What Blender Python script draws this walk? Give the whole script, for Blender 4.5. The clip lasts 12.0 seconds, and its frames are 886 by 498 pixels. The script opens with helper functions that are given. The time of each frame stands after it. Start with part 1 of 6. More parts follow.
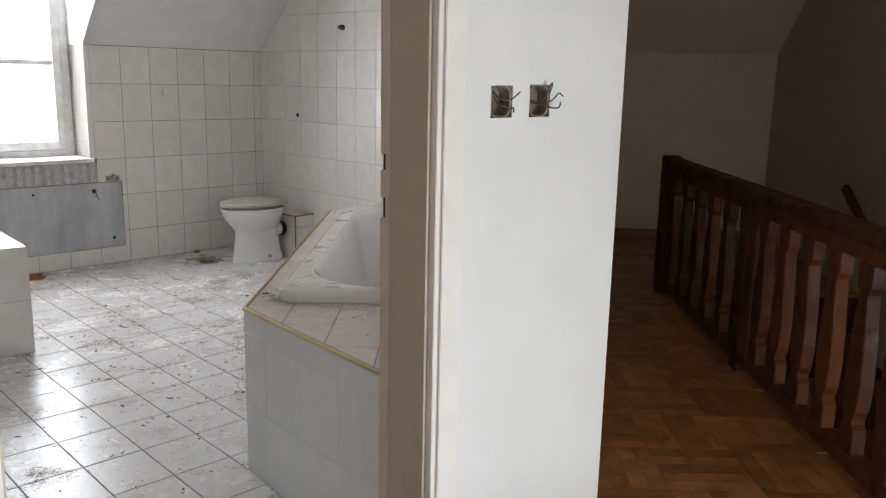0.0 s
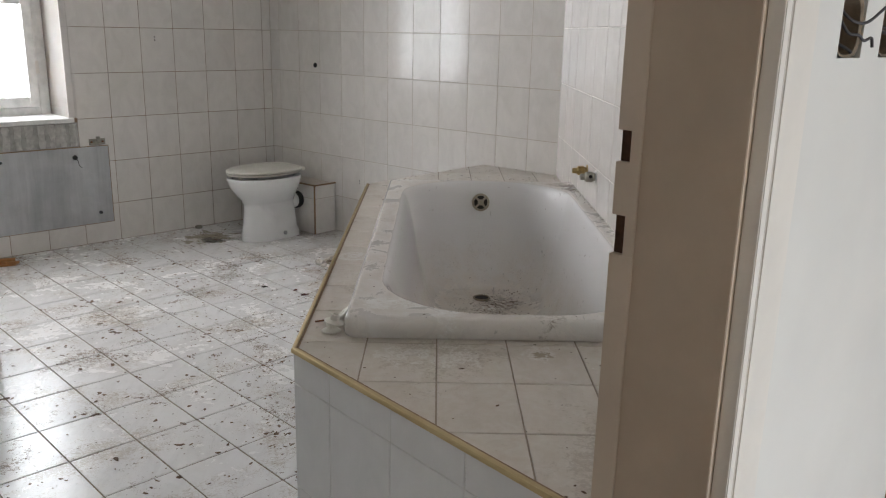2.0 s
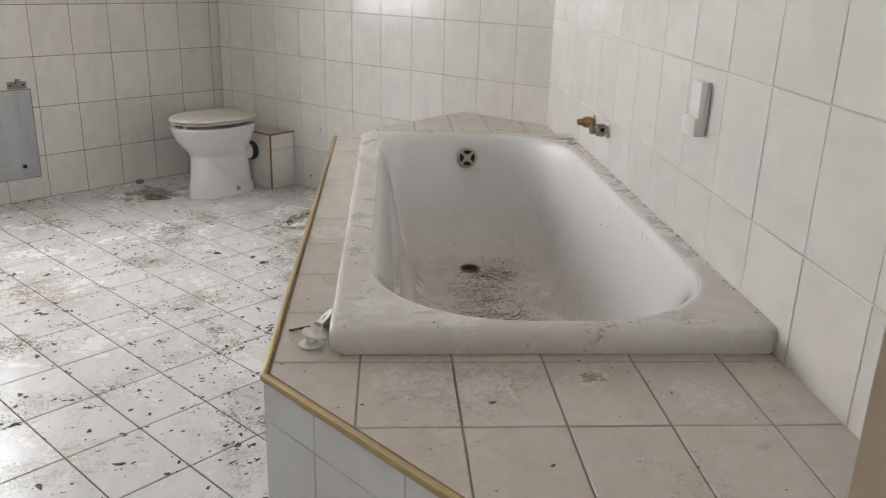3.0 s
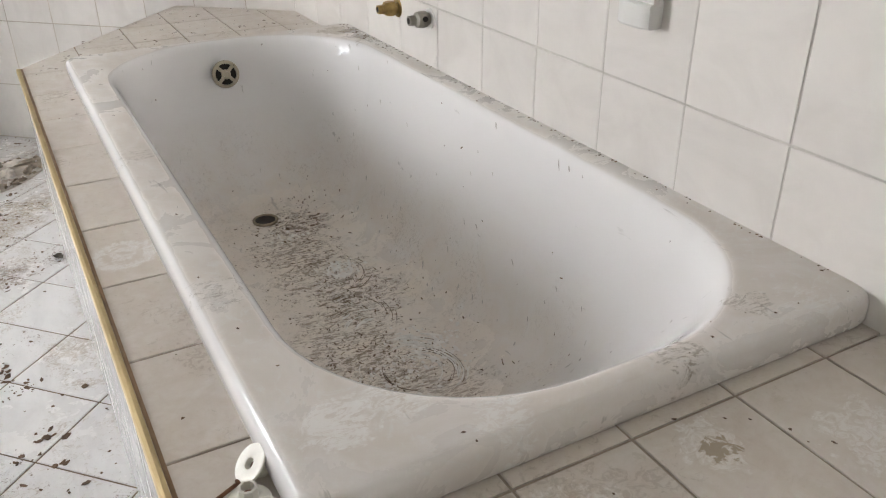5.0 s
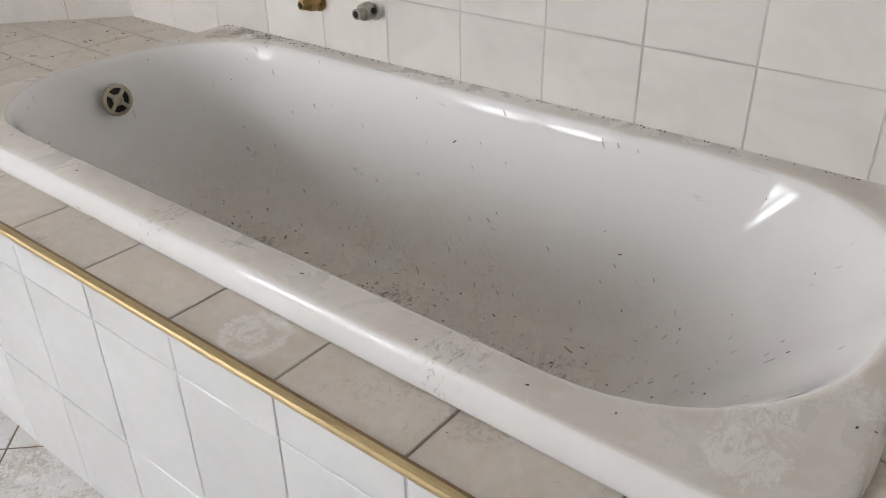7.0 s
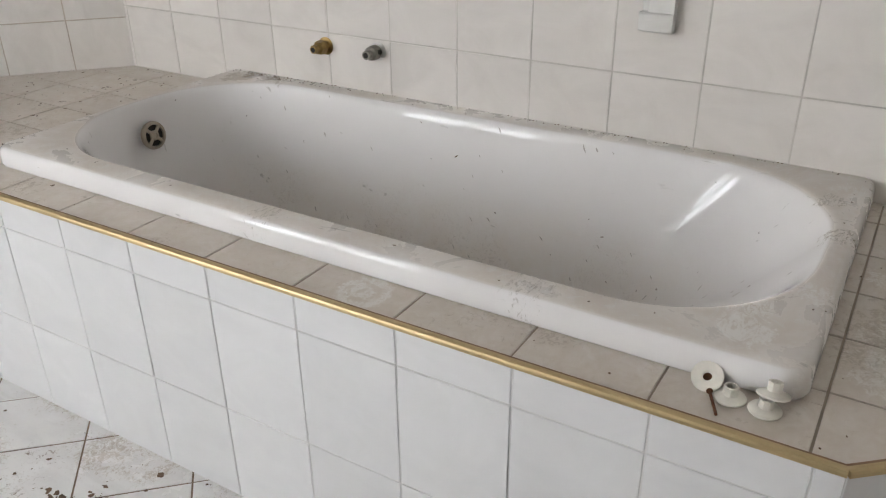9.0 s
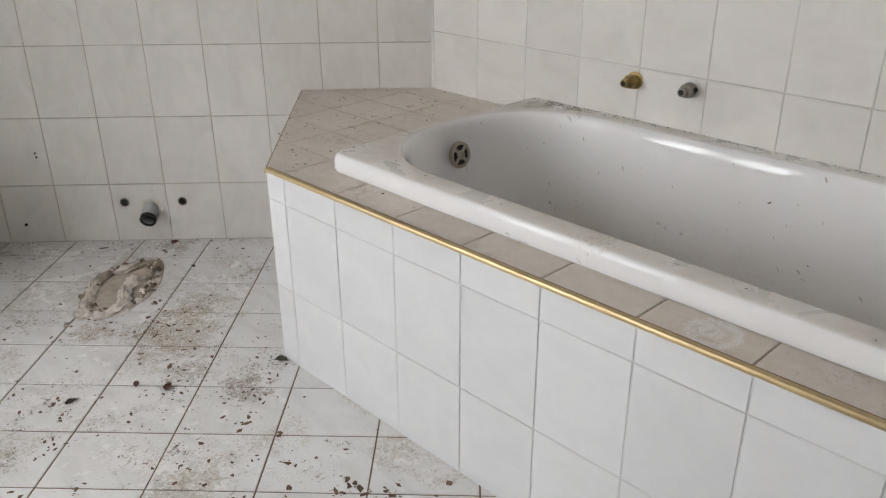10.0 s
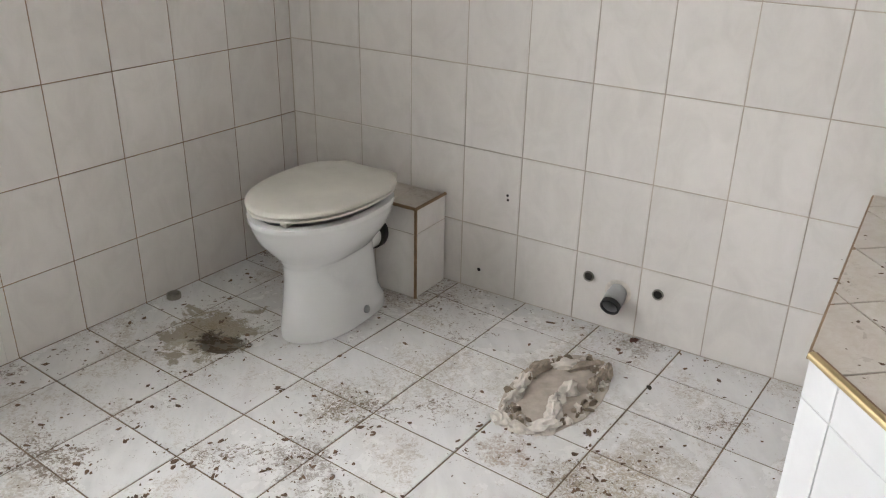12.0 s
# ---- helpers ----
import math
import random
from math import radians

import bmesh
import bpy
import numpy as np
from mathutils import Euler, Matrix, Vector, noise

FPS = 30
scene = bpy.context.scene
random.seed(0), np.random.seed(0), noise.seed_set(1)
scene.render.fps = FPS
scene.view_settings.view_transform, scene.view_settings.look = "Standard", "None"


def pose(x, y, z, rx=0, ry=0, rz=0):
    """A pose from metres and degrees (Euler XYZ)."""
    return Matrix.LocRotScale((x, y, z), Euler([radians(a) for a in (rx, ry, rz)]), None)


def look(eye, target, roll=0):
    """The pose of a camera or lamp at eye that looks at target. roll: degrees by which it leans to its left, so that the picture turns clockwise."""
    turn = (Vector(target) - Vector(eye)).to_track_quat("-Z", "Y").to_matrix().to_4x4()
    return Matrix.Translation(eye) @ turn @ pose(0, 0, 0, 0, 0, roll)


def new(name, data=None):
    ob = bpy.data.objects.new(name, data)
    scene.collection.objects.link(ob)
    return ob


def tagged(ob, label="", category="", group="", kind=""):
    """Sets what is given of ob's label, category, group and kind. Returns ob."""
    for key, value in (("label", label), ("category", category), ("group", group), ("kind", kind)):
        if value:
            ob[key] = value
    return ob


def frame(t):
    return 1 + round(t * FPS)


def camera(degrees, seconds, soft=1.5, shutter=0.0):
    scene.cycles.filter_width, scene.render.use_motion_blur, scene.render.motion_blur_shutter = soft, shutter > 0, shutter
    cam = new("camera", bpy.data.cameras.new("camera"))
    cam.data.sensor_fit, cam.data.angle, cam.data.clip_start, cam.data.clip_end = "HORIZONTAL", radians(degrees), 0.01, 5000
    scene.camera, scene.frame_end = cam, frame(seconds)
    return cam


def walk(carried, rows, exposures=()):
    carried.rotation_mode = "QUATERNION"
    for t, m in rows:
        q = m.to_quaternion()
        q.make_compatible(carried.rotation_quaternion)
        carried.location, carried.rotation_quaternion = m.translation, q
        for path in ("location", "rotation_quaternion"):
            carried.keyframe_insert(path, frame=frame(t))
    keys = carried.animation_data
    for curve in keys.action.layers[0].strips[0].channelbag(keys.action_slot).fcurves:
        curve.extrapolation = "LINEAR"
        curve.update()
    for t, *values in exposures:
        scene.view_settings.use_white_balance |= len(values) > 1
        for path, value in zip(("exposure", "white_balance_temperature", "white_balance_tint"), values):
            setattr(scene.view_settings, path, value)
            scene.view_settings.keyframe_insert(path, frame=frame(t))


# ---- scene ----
cam = camera(57.0, 12.0, soft=1.15)
EXPOSURES = [(0.0, 0.0, 6270, 10), (1.0, -0.32, 6270, 10), (2.0, -0.22, 6400, 10), (2.5, 0.0, 6500, 10), (4.5, 0.38, 6500, 10), (5.5, 0.4, 6500, 10), (7.0, 0.17, 6500, 10), (9.0, 0.0, 6500, 10),
             (10.0, -0.1, 6500, 10), (11.0, 0.12, 6500, 10), (12.0, 0.3, 6500, 10)]
PATH = [
    (0, (-0.023, 0.09, 1.272), (-0.03, 2.048, 0.865), 1.2),
    (0.5, (-0.083, 0.259, 1.25), (-0.138, 2.214, 0.83), 1.3),
    (1, (-0.227, 0.494, 1.248), (-0.286, 2.448, 0.826), 1.3),
    (1.5, (-0.308, 0.691, 1.216), (-0.305, 2.631, 0.733), 1.2),
    (2, (-0.358, 0.944, 1.213), (-0.34, 2.877, 0.698), 1.2),
    (2.5, (-0.39, 1.163, 1.18), (-0.304, 3.07, 0.584), 1.2),
    (2.7, (-0.425, 1.257, 1.177), (-0.32, 3.158, 0.565), 1.5),
    (4.5, (-0.546, 1.954, 1.14), (0.03, 3.624, 0.201), 0.4),
    (5, (-0.7, 2.115, 1.151), (0.144, 3.662, 0.204), -0.3),
    (5.5, (-0.811, 2.227, 1.158), (0.191, 3.675, 0.209), -1.1),
    (6, (-0.869, 2.377, 1.151), (0.231, 3.712, 0.148), -1.7),
    (6.5, (-0.939, 2.486, 1.164), (0.299, 3.678, 0.141), -1.1),
    (7, (-1.102, 2.595, 1.168), (0.237, 3.682, 0.156), -0.9),
    (9, (-1.534, 2.592, 1.234), (-0.014, 3.516, 0.32), -0.5),
    (9.5, (-1.643, 2.681, 1.242), (-0.182, 3.728, 0.365), -0.7),
    (10, (-1.701, 2.799, 1.226), (-0.438, 4.105, 0.39), -0.3),
    (10.1, (-1.703, 2.823, 1.221), (-0.489, 4.181, 0.395), -0.1),
    (10.5, (-1.619, 2.943, 1.232), (-0.688, 4.524, 0.438), 0.1),
    (11, (-1.514, 3.093, 1.227), (-0.908, 4.822, 0.425), 0.7),
    (11.5, (-1.433, 3.304, 1.212), (-0.975, 5.056, 0.364), 0.8),
    (12, (-1.411, 3.554, 1.21), (-1.09, 5.343, 0.374), 1.2),
]
walk(cam, [(t, look(eye, target, roll)) for t, eye, target, roll in PATH],
     EXPOSURES)
SKY, WIN_POWER, HALL_POWER = 0.12, 150.0, 150.0
from mathutils.bvhtree import BVHTree


# ---- world, sun, large lights ----
world = bpy.data.worlds.new("world")
scene.world = world
world.use_nodes = True
wn = world.node_tree
sky = wn.nodes.new("ShaderNodeTexSky")
sky.sky_type = "NISHITA"
sky.sun_disc = False
sky.sun_elevation = radians(38)
sky.sun_rotation = radians(200)
sky.dust_density = 4.0
wn.nodes["Background"].inputs["Strength"].default_value = SKY
wn.links.new(sky.outputs[0], wn.nodes["Background"].inputs[0])

sun = new("sun", bpy.data.lights.new("sun", "SUN"))
sun.data.energy, sun.data.angle, sun.data.color = 0.8, radians(14), (1.0, 0.96, 0.9)
sun.matrix_world = look((0, 0, 20), (8, 6, 4))


def window_light(name, eye, target, w, h, power, colour):
    lamp = new(name, bpy.data.lights.new(name, "AREA"))
    lamp.data.shape, lamp.data.size, lamp.data.size_y = "RECTANGLE", w, h
    lamp.data.energy, lamp.data.color = power, colour
    lamp.matrix_world = look(eye, target)
    return lamp


# ---- plan ----
K = Vector((-1.440, 6.331, 0))                      # corner of window wall and back wall


def heading(deg):
    return Vector((math.cos(radians(deg)), math.sin(radians(deg)), 0))


BACK = heading(-42.2)                               # along the back wall, away from K
LEFT = heading(-135.8)                              # along the window wall, away from K
DOOR = heading(44.3)                                # along the doorway wall
UP = Vector((0, 0, 1))
L_IN = Vector((-LEFT.y, LEFT.x, 0))                 # window wall's normal into the room
B_IN = Vector((BACK.y, -BACK.x, 0))
D_IN = Vector((-DOOR.y, DOOR.x, 0))                 # from hall into bathroom
DO = Vector((0.065, 1.834, 0))                      # a point on the hall face of the doorway wall
WX = 0.215                                          # face of the wall behind the tub
DECK = 0.555
THICK = 0.145                                       # doorway wall


def meet(p, d, q, e):
    """Where the lines p + s d and q + t e meet in plan."""
    den = d.x * e.y - d.y * e.x
    s = ((q.x - p.x) * e.y - (q.y - p.y) * e.x) / den
    return p + d * s


YY = Vector((0, 1, 0))
C_BT = meet(K, BACK, Vector((WX, 0, 0)), YY)        # back wall meets tub wall
C_DT = meet(DO + D_IN * THICK, DOOR, Vector((WX, 0, 0)), YY)
S_LEFT = 4.6                                        # length of the window wall
C_LD = K + LEFT * S_LEFT
C_DL = meet(DO + D_IN * THICK, DOOR, C_LD, L_IN)

# ---- materials ----


def material(name, rough=0.5, metal=0.0):
    m = bpy.data.materials.new(name)
    m.use_nodes = True
    p = m.node_tree.nodes["Principled BSDF"]
    p.inputs["Roughness"].default_value, p.inputs["Metallic"].default_value = rough, metal
    return m, m.node_tree, p


class Net:
    """Small helper to wire nodes."""

    def __init__(self, tree):
        self.t = tree

    def node(self, kind, **inputs):
        n = self.t.nodes.new(kind)
        for k, val in inputs.items():
            n.inputs[k.replace("_", " ")].default_value = val
        return n

    def link(self, a, b):
        self.t.links.new(a, b)

    def coords(self, space="Object"):
        return self.t.nodes.new("ShaderNodeTexCoord").outputs[space]

    def world(self):
        return self.t.nodes.new("ShaderNodeNewGeometry").outputs["Position"]

    def noise(self, vec, scale, detail=4.0, rough=0.55, distort=0.0):
        n = self.node("ShaderNodeTexNoise", Scale=scale, Detail=detail, Roughness=rough, Distortion=distort)
        self.link(vec, n.inputs["Vector"])
        return n.outputs["Fac"]

    def ramp(self, fac, *stops):
        n = self.t.nodes.new("ShaderNodeValToRGB")
        el = n.color_ramp.elements
        while len(el) < len(stops):
            el.new(0.5)
        for e, (pos, col) in zip(el, stops):
            e.position = pos
            e.color = (*col, 1) if isinstance(col, tuple) else (col, col, col, 1)
        self.link(fac, n.inputs[0])
        return n.outputs[0]

    def mix(self, fac, a, b, mode="MIX"):
        n = self.t.nodes.new("ShaderNodeMix")
        n.data_type, n.blend_type = "RGBA", mode
        for s, sock in ((fac, n.inputs[0]), (a, n.inputs[6]), (b, n.inputs[7])):
            if isinstance(s, bpy.types.NodeSocket):
                self.link(s, sock)
            elif isinstance(s, tuple):
                sock.default_value = (*s, 1)
            else:
                sock.default_value = s
        return n.outputs[2]

    def maths(self, op, a, b=0.0):
        n = self.t.nodes.new("ShaderNodeMath")
        n.operation = op
        for s, sock in ((a, n.inputs[0]), (b, n.inputs[1])):
            if isinstance(s, bpy.types.NodeSocket):
                self.link(s, sock)
            else:
                sock.default_value = s
        return n.outputs[0]

    def bump(self, height, strength, distance=0.002):
        n = self.node("ShaderNodeBump", Strength=strength, Distance=distance)
        self.link(height, n.inputs["Height"])
        return n.outputs[0]


def plain(name, colour, rough=0.5, metal=0.0, vary=0.12, scale=18.0, bump=0.1):
    """One colour with soft mottling and a fine relief."""
    m, t, p = material(name, rough, metal)
    n = Net(t)
    c = n.world()
    a = n.noise(c, scale, 6)
    low = tuple(v * (1 - vary) for v in colour)
    high = tuple(min(1, v * (1 + vary * 0.6)) for v in colour)
    col = n.ramp(a, (0.3, low), (0.7, high))
    n.link(col, p.inputs["Base Color"])
    r = n.ramp(n.noise(c, scale * 3, 3), (0.3, max(0.03, rough - 0.08)), (0.7, min(1, rough + 0.1)))
    n.link(r, p.inputs["Roughness"])
    if bump:
        n.link(n.bump(n.noise(c, scale * 12, 3), bump), p.inputs["Normal"])
    return m


def tile_glaze(name, colour, vein, rough, dirt=0.0, smear=0.0, bumpy=0.06, film_colour=(0.535, 0.47, 0.40), film_weight=0.9, spots=(), rings=()):
    """Glazed ceramic with faint diagonal marbling, each piece a little different; dirt: dried brown soil; smear: pale wiped dust."""
    m, t, p = material(name, rough)
    n = Net(t)
    info = t.nodes.new("ShaderNodeObjectInfo")
    rnd = info.outputs["Random"]
    pos = n.world()
    shift = t.nodes.new("ShaderNodeVectorMath")
    shift.operation = "MULTIPLY_ADD"
    comb = t.nodes.new("ShaderNodeCombineXYZ")
    for i in range(3):
        n.link(n.maths("MULTIPLY", rnd, 13.0 + 7 * i), comb.inputs[i])
    n.link(pos, shift.inputs[0])
    shift.inputs[1].default_value = (1, 1, 1)
    n.link(comb.outputs[0], shift.inputs[2])
    squash = t.nodes.new("ShaderNodeMapping")
    squash.inputs["Rotation"].default_value = (0.6, 0.5, 0.7)
    squash.inputs["Scale"].default_value = (1.0, 0.3, 0.5)
    n.link(shift.outputs[0], squash.inputs[0])
    warped = n.noise(squash.outputs[0], 16.0, 6, 0.62, 0.8)
    veins = n.ramp(warped, (0.34, vein), (0.56, colour), (0.7, tuple(min(1, v * 1.03) for v in colour)))
    tone = n.ramp(rnd, (0.0, 0.94), (1.0, 1.0))
    col = n.mix(1.0, veins, tone, "MULTIPLY")
    rsock = n.ramp(n.noise(pos, 30, 4), (0.3, rough * 0.7), (0.75, min(1, rough * 1.6)))
    bumps = n.maths("ADD", n.noise(pos, 22, 2), n.maths("MULTIPLY", n.noise(squash.outputs[0], 34.0, 2, 0.5, 0.4), 0.55))
    if smear:
        s1 = n.noise(pos, 7.0, 6, 0.7, 2.8)
        s2 = n.noise(pos, 26.0, 5, 0.65, 1.5)
        sm = n.ramp(n.maths("MULTIPLY", s1, s2), (0.16, 0.0), (0.42, 1.0))
        col = n.mix(n.maths("MULTIPLY", sm, smear), col, (0.8, 0.79, 0.77))
        film = n.ramp(n.noise(pos, 3.1, 6, 0.7, 0.8), (0.30, 0.0), (0.72, 1.0))
        col = n.mix(n.maths("MULTIPLY", film, smear * film_weight), col, film_colour)
        rsock = n.mix(n.maths("MULTIPLY", film, 0.85), rsock, (0.36, 0.36, 0.36))
    if dirt:
        scuff = n.ramp(n.maths("MULTIPLY", n.noise(pos, 55, 6, 0.75, 2.2), n.noise(pos, 4.2, 5, 0.65, 0.6)), (0.28, 0.0), (0.35, 1.0))
        col = n.mix(n.maths("MULTIPLY", scuff, dirt * 0.6), col, (0.38, 0.295, 0.205))
        d1 = n.noise(pos, 3.4, 4, 0.6, 0.5)
        d2 = n.noise(pos, 62.0, 6, 0.78, 1.4)
        d = n.ramp(n.maths("ADD", n.maths("MULTIPLY", d1, 0.55), n.maths("MULTIPLY", d2, 0.6)), (0.645, 0.0), (0.69, 1.0))
        col = n.mix(n.maths("MULTIPLY", d, dirt), col, (0.16, 0.11, 0.07))
        rsock = n.mix(d, rsock, (0.85, 0.85, 0.85))
    def distance(x, y):
        d = t.nodes.new("ShaderNodeVectorMath")
        d.operation = "DISTANCE"
        fl = t.nodes.new("ShaderNodeVectorMath")
        fl.operation = "MULTIPLY"
        fl.inputs[1].default_value = (1, 1, 0)
        n.link(pos, fl.inputs[0])
        n.link(fl.outputs[0], d.inputs[0])
        d.inputs[1].default_value = (x, y, 0)
        return d.outputs["Value"]
    for x, y, r, strength, tint, fine in spots:
        ragged = n.maths("ADD", distance(x, y), n.maths("MULTIPLY", n.maths("SUBTRACT", n.noise(pos, fine, 6, 0.7, 0.6), 0.5), r * 3.4))
        mask = n.ramp(n.maths("DIVIDE", ragged, r), (0.7, 1.0), (0.9, 0.0))
        if strength < 0.64:
            mask = n.maths("MULTIPLY", mask, n.ramp(n.noise(pos, 60, 6, 0.75, 1.8), (0.42, 0.0), (0.56, 1.0)))
        col = n.mix(n.maths("MULTIPLY", mask, strength), col, tint)
    for x, y, r in rings:
        off = n.maths("ABSOLUTE", n.maths("SUBTRACT", distance(x, y), r))
        wander = n.maths("MULTIPLY", n.maths("SUBTRACT", n.noise(pos, 45, 4, 0.65, 1.2), 0.5), 0.05)
        mask = n.maths("MULTIPLY", n.ramp(n.maths("ABSOLUTE", n.maths("ADD", off, wander)), (0.004, 1.0), (0.010, 0.0)), n.ramp(n.noise(pos, 110, 5, 0.75, 1.5), (0.36, 0.1), (0.54, 1.0)))
        col = n.mix(n.maths("MULTIPLY", mask, 0.7), col, (0.78, 0.765, 0.74))
    n.link(col, p.inputs["Base Color"])
    n.link(rsock, p.inputs["Roughness"])
    n.link(n.bump(bumps, bumpy, 0.004), p.inputs["Normal"])
    return m


SPOTS = ((-1.72, 5.66, 0.15, 0.75, (0.25, 0.205, 0.125), 13), (-1.68, 5.595, 0.075, 0.95, (0.075, 0.055, 0.034), 9), (-0.81, 4.85, 0.15, 0.60, (0.36, 0.285, 0.19), 10), (-0.69, 4.94, 0.13, 0.55, (0.37, 0.30, 0.21), 12),
         (-0.99, 5.03, 0.07, 0.63, (0.34, 0.24, 0.17), 20), (-1.36, 5.265, 0.09, 0.63, (0.24, 0.19, 0.12), 22), (-1.45, 5.05, 0.08, 0.63, (0.17, 0.12, 0.08), 26), (-1.40, 4.89, 0.09, 0.63, (0.20, 0.155, 0.1), 24), (-1.47, 4.61, 0.09, 0.63, (0.2, 0.15, 0.1), 26),
         (-0.81, 5.24, 0.19, 0.35, (0.42, 0.37, 0.31), 10), (-0.83, 4.45, 0.08, 0.63, (0.22, 0.155, 0.105), 24), (-0.90, 4.63, 0.07, 0.6, (0.30, 0.235, 0.165), 22), (-1.75, 4.3, 0.16, 0.5, (0.33, 0.27, 0.19), 11), (-1.15, 4.2, 0.11, 0.5, (0.3, 0.24, 0.16), 18), (-0.50, 5.43, 0.08, 0.63, (0.2, 0.15, 0.1), 28))
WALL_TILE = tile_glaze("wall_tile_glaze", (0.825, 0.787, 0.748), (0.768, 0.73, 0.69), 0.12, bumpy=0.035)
# Wall tile glaze again, with the cool window light put into its colour.
TILE_WINDOW_LIT = tile_glaze("tile_glaze_window_lit", (0.77, 0.77, 0.775), (0.735, 0.735, 0.74), 0.12, bumpy=0.035)
FLOOR_TILE = tile_glaze("floor_tile_glaze", (0.80, 0.79, 0.785), (0.70, 0.69, 0.685), 0.15, dirt=0.85, smear=0.5, bumpy=0.10, film_weight=0.52, spots=SPOTS)
DECK_TILE = tile_glaze("deck_tile_glaze", (0.635, 0.565, 0.495), (0.595, 0.525, 0.455), 0.34, dirt=0.2, smear=0.4, bumpy=0.08, film_colour=(0.55, 0.485, 0.41), rings=((-0.603, 3.311, 0.040), (-0.600, 3.318, 0.014)), spots=((-0.134, 2.570, 0.045, 0.63, (0.80, 0.78, 0.75), 30), (-0.131, 2.554, 0.022, 0.9, (0.34, 0.27, 0.18), 50), (-0.428, 2.551, 0.06, 0.63, (0.80, 0.78, 0.75), 20), (-0.314, 2.536, 0.06, 0.6, (0.80, 0.78, 0.75), 22), (0.032, 2.485, 0.07, 0.6, (0.80, 0.78, 0.75), 18)))
GROUT_DARK = plain("stained_wall_grout", (0.31, 0.215, 0.14), 0.9, vary=0.35, scale=6)
GROUT_WALL = plain("wall_grout", (0.55, 0.475, 0.395), 0.9, vary=0.25, scale=9)
GROUT_FLOOR = plain("floor_grout", (0.19, 0.135, 0.09), 0.95, vary=0.35, scale=7)
PLASTER = plain("painted_plaster", (0.80, 0.79, 0.765), 0.85, vary=0.06, scale=5, bump=0.15)
HALL_PAINT = plain("hall_wall_paint", (0.72, 0.71, 0.68), 0.8, vary=0.05, scale=4, bump=0.12)
FRAME_PAINT = plain("beige_frame_paint", (0.50, 0.41, 0.32), 0.45, vary=0.1, scale=10)
HALL_BEIGE = plain("hall_beige_paint", (0.66, 0.585, 0.47), 0.85, vary=0.06, scale=4, bump=0.12)
# the hall beige, darker and browner, for the stairwell wall
STAIR_BEIGE = plain("stair_wall_dark_beige", (0.50, 0.405, 0.28), 0.85, vary=0.06, scale=4, bump=0.12)
FRAME_LIGHT = plain("cream_trim_paint", (0.75, 0.715, 0.665), 0.5, vary=0.06, scale=10)
FRAME_MID = plain("pale_beige_paint", (0.60, 0.51, 0.42), 0.5, vary=0.08, scale=12)
GROUT_DECK = plain("platform_grout", (0.36, 0.30, 0.24), 0.92, vary=0.3, scale=8)
GROUT_TUB = plain("light_wall_grout", (0.62, 0.585, 0.54), 0.9, vary=0.22, scale=7)
GROUT_PALE = plain("pale_grout", (0.66, 0.655, 0.645), 0.9, vary=0.2, scale=8)
BRASS = plain("gold_trim", (0.56, 0.44, 0.25), 0.48, 1.0, vary=0.08, scale=8, bump=0.03)
BROWN_TRIM = plain("brown_plastic_trim", (0.27, 0.17, 0.09), 0.5, vary=0.25, scale=20)
CERAMIC = plain("white_sanitary_ceramic", (0.80, 0.80, 0.79), 0.09, vary=0.03, scale=6, bump=0.0)
SEAT = plain("yellowed_plastic_seat", (0.67, 0.64, 0.57), 0.38, vary=0.08, scale=9, bump=0.03)
WOOD_WHITE = plain("weathered_white_window_paint", (0.80, 0.79, 0.77), 0.55, vary=0.2, scale=14, bump=0.3)
# black of the plugs; also the shade painted on discs closing the holes
DARK = plain("hole_shade_and_plug_black", (0.03, 0.026, 0.022), 0.9, vary=0.3)
GREY_PIPE = plain("grey_plastic_pipe", (0.36, 0.365, 0.365), 0.45, vary=0.15)
# dark brown that paints the shade inside the latch slots
SLOT_DARK = plain("slot_shade_brown", (0.075, 0.035, 0.018), 0.9, vary=0.4, scale=60)
RUBBER = plain("black_rubber", (0.03, 0.03, 0.03), 0.6)


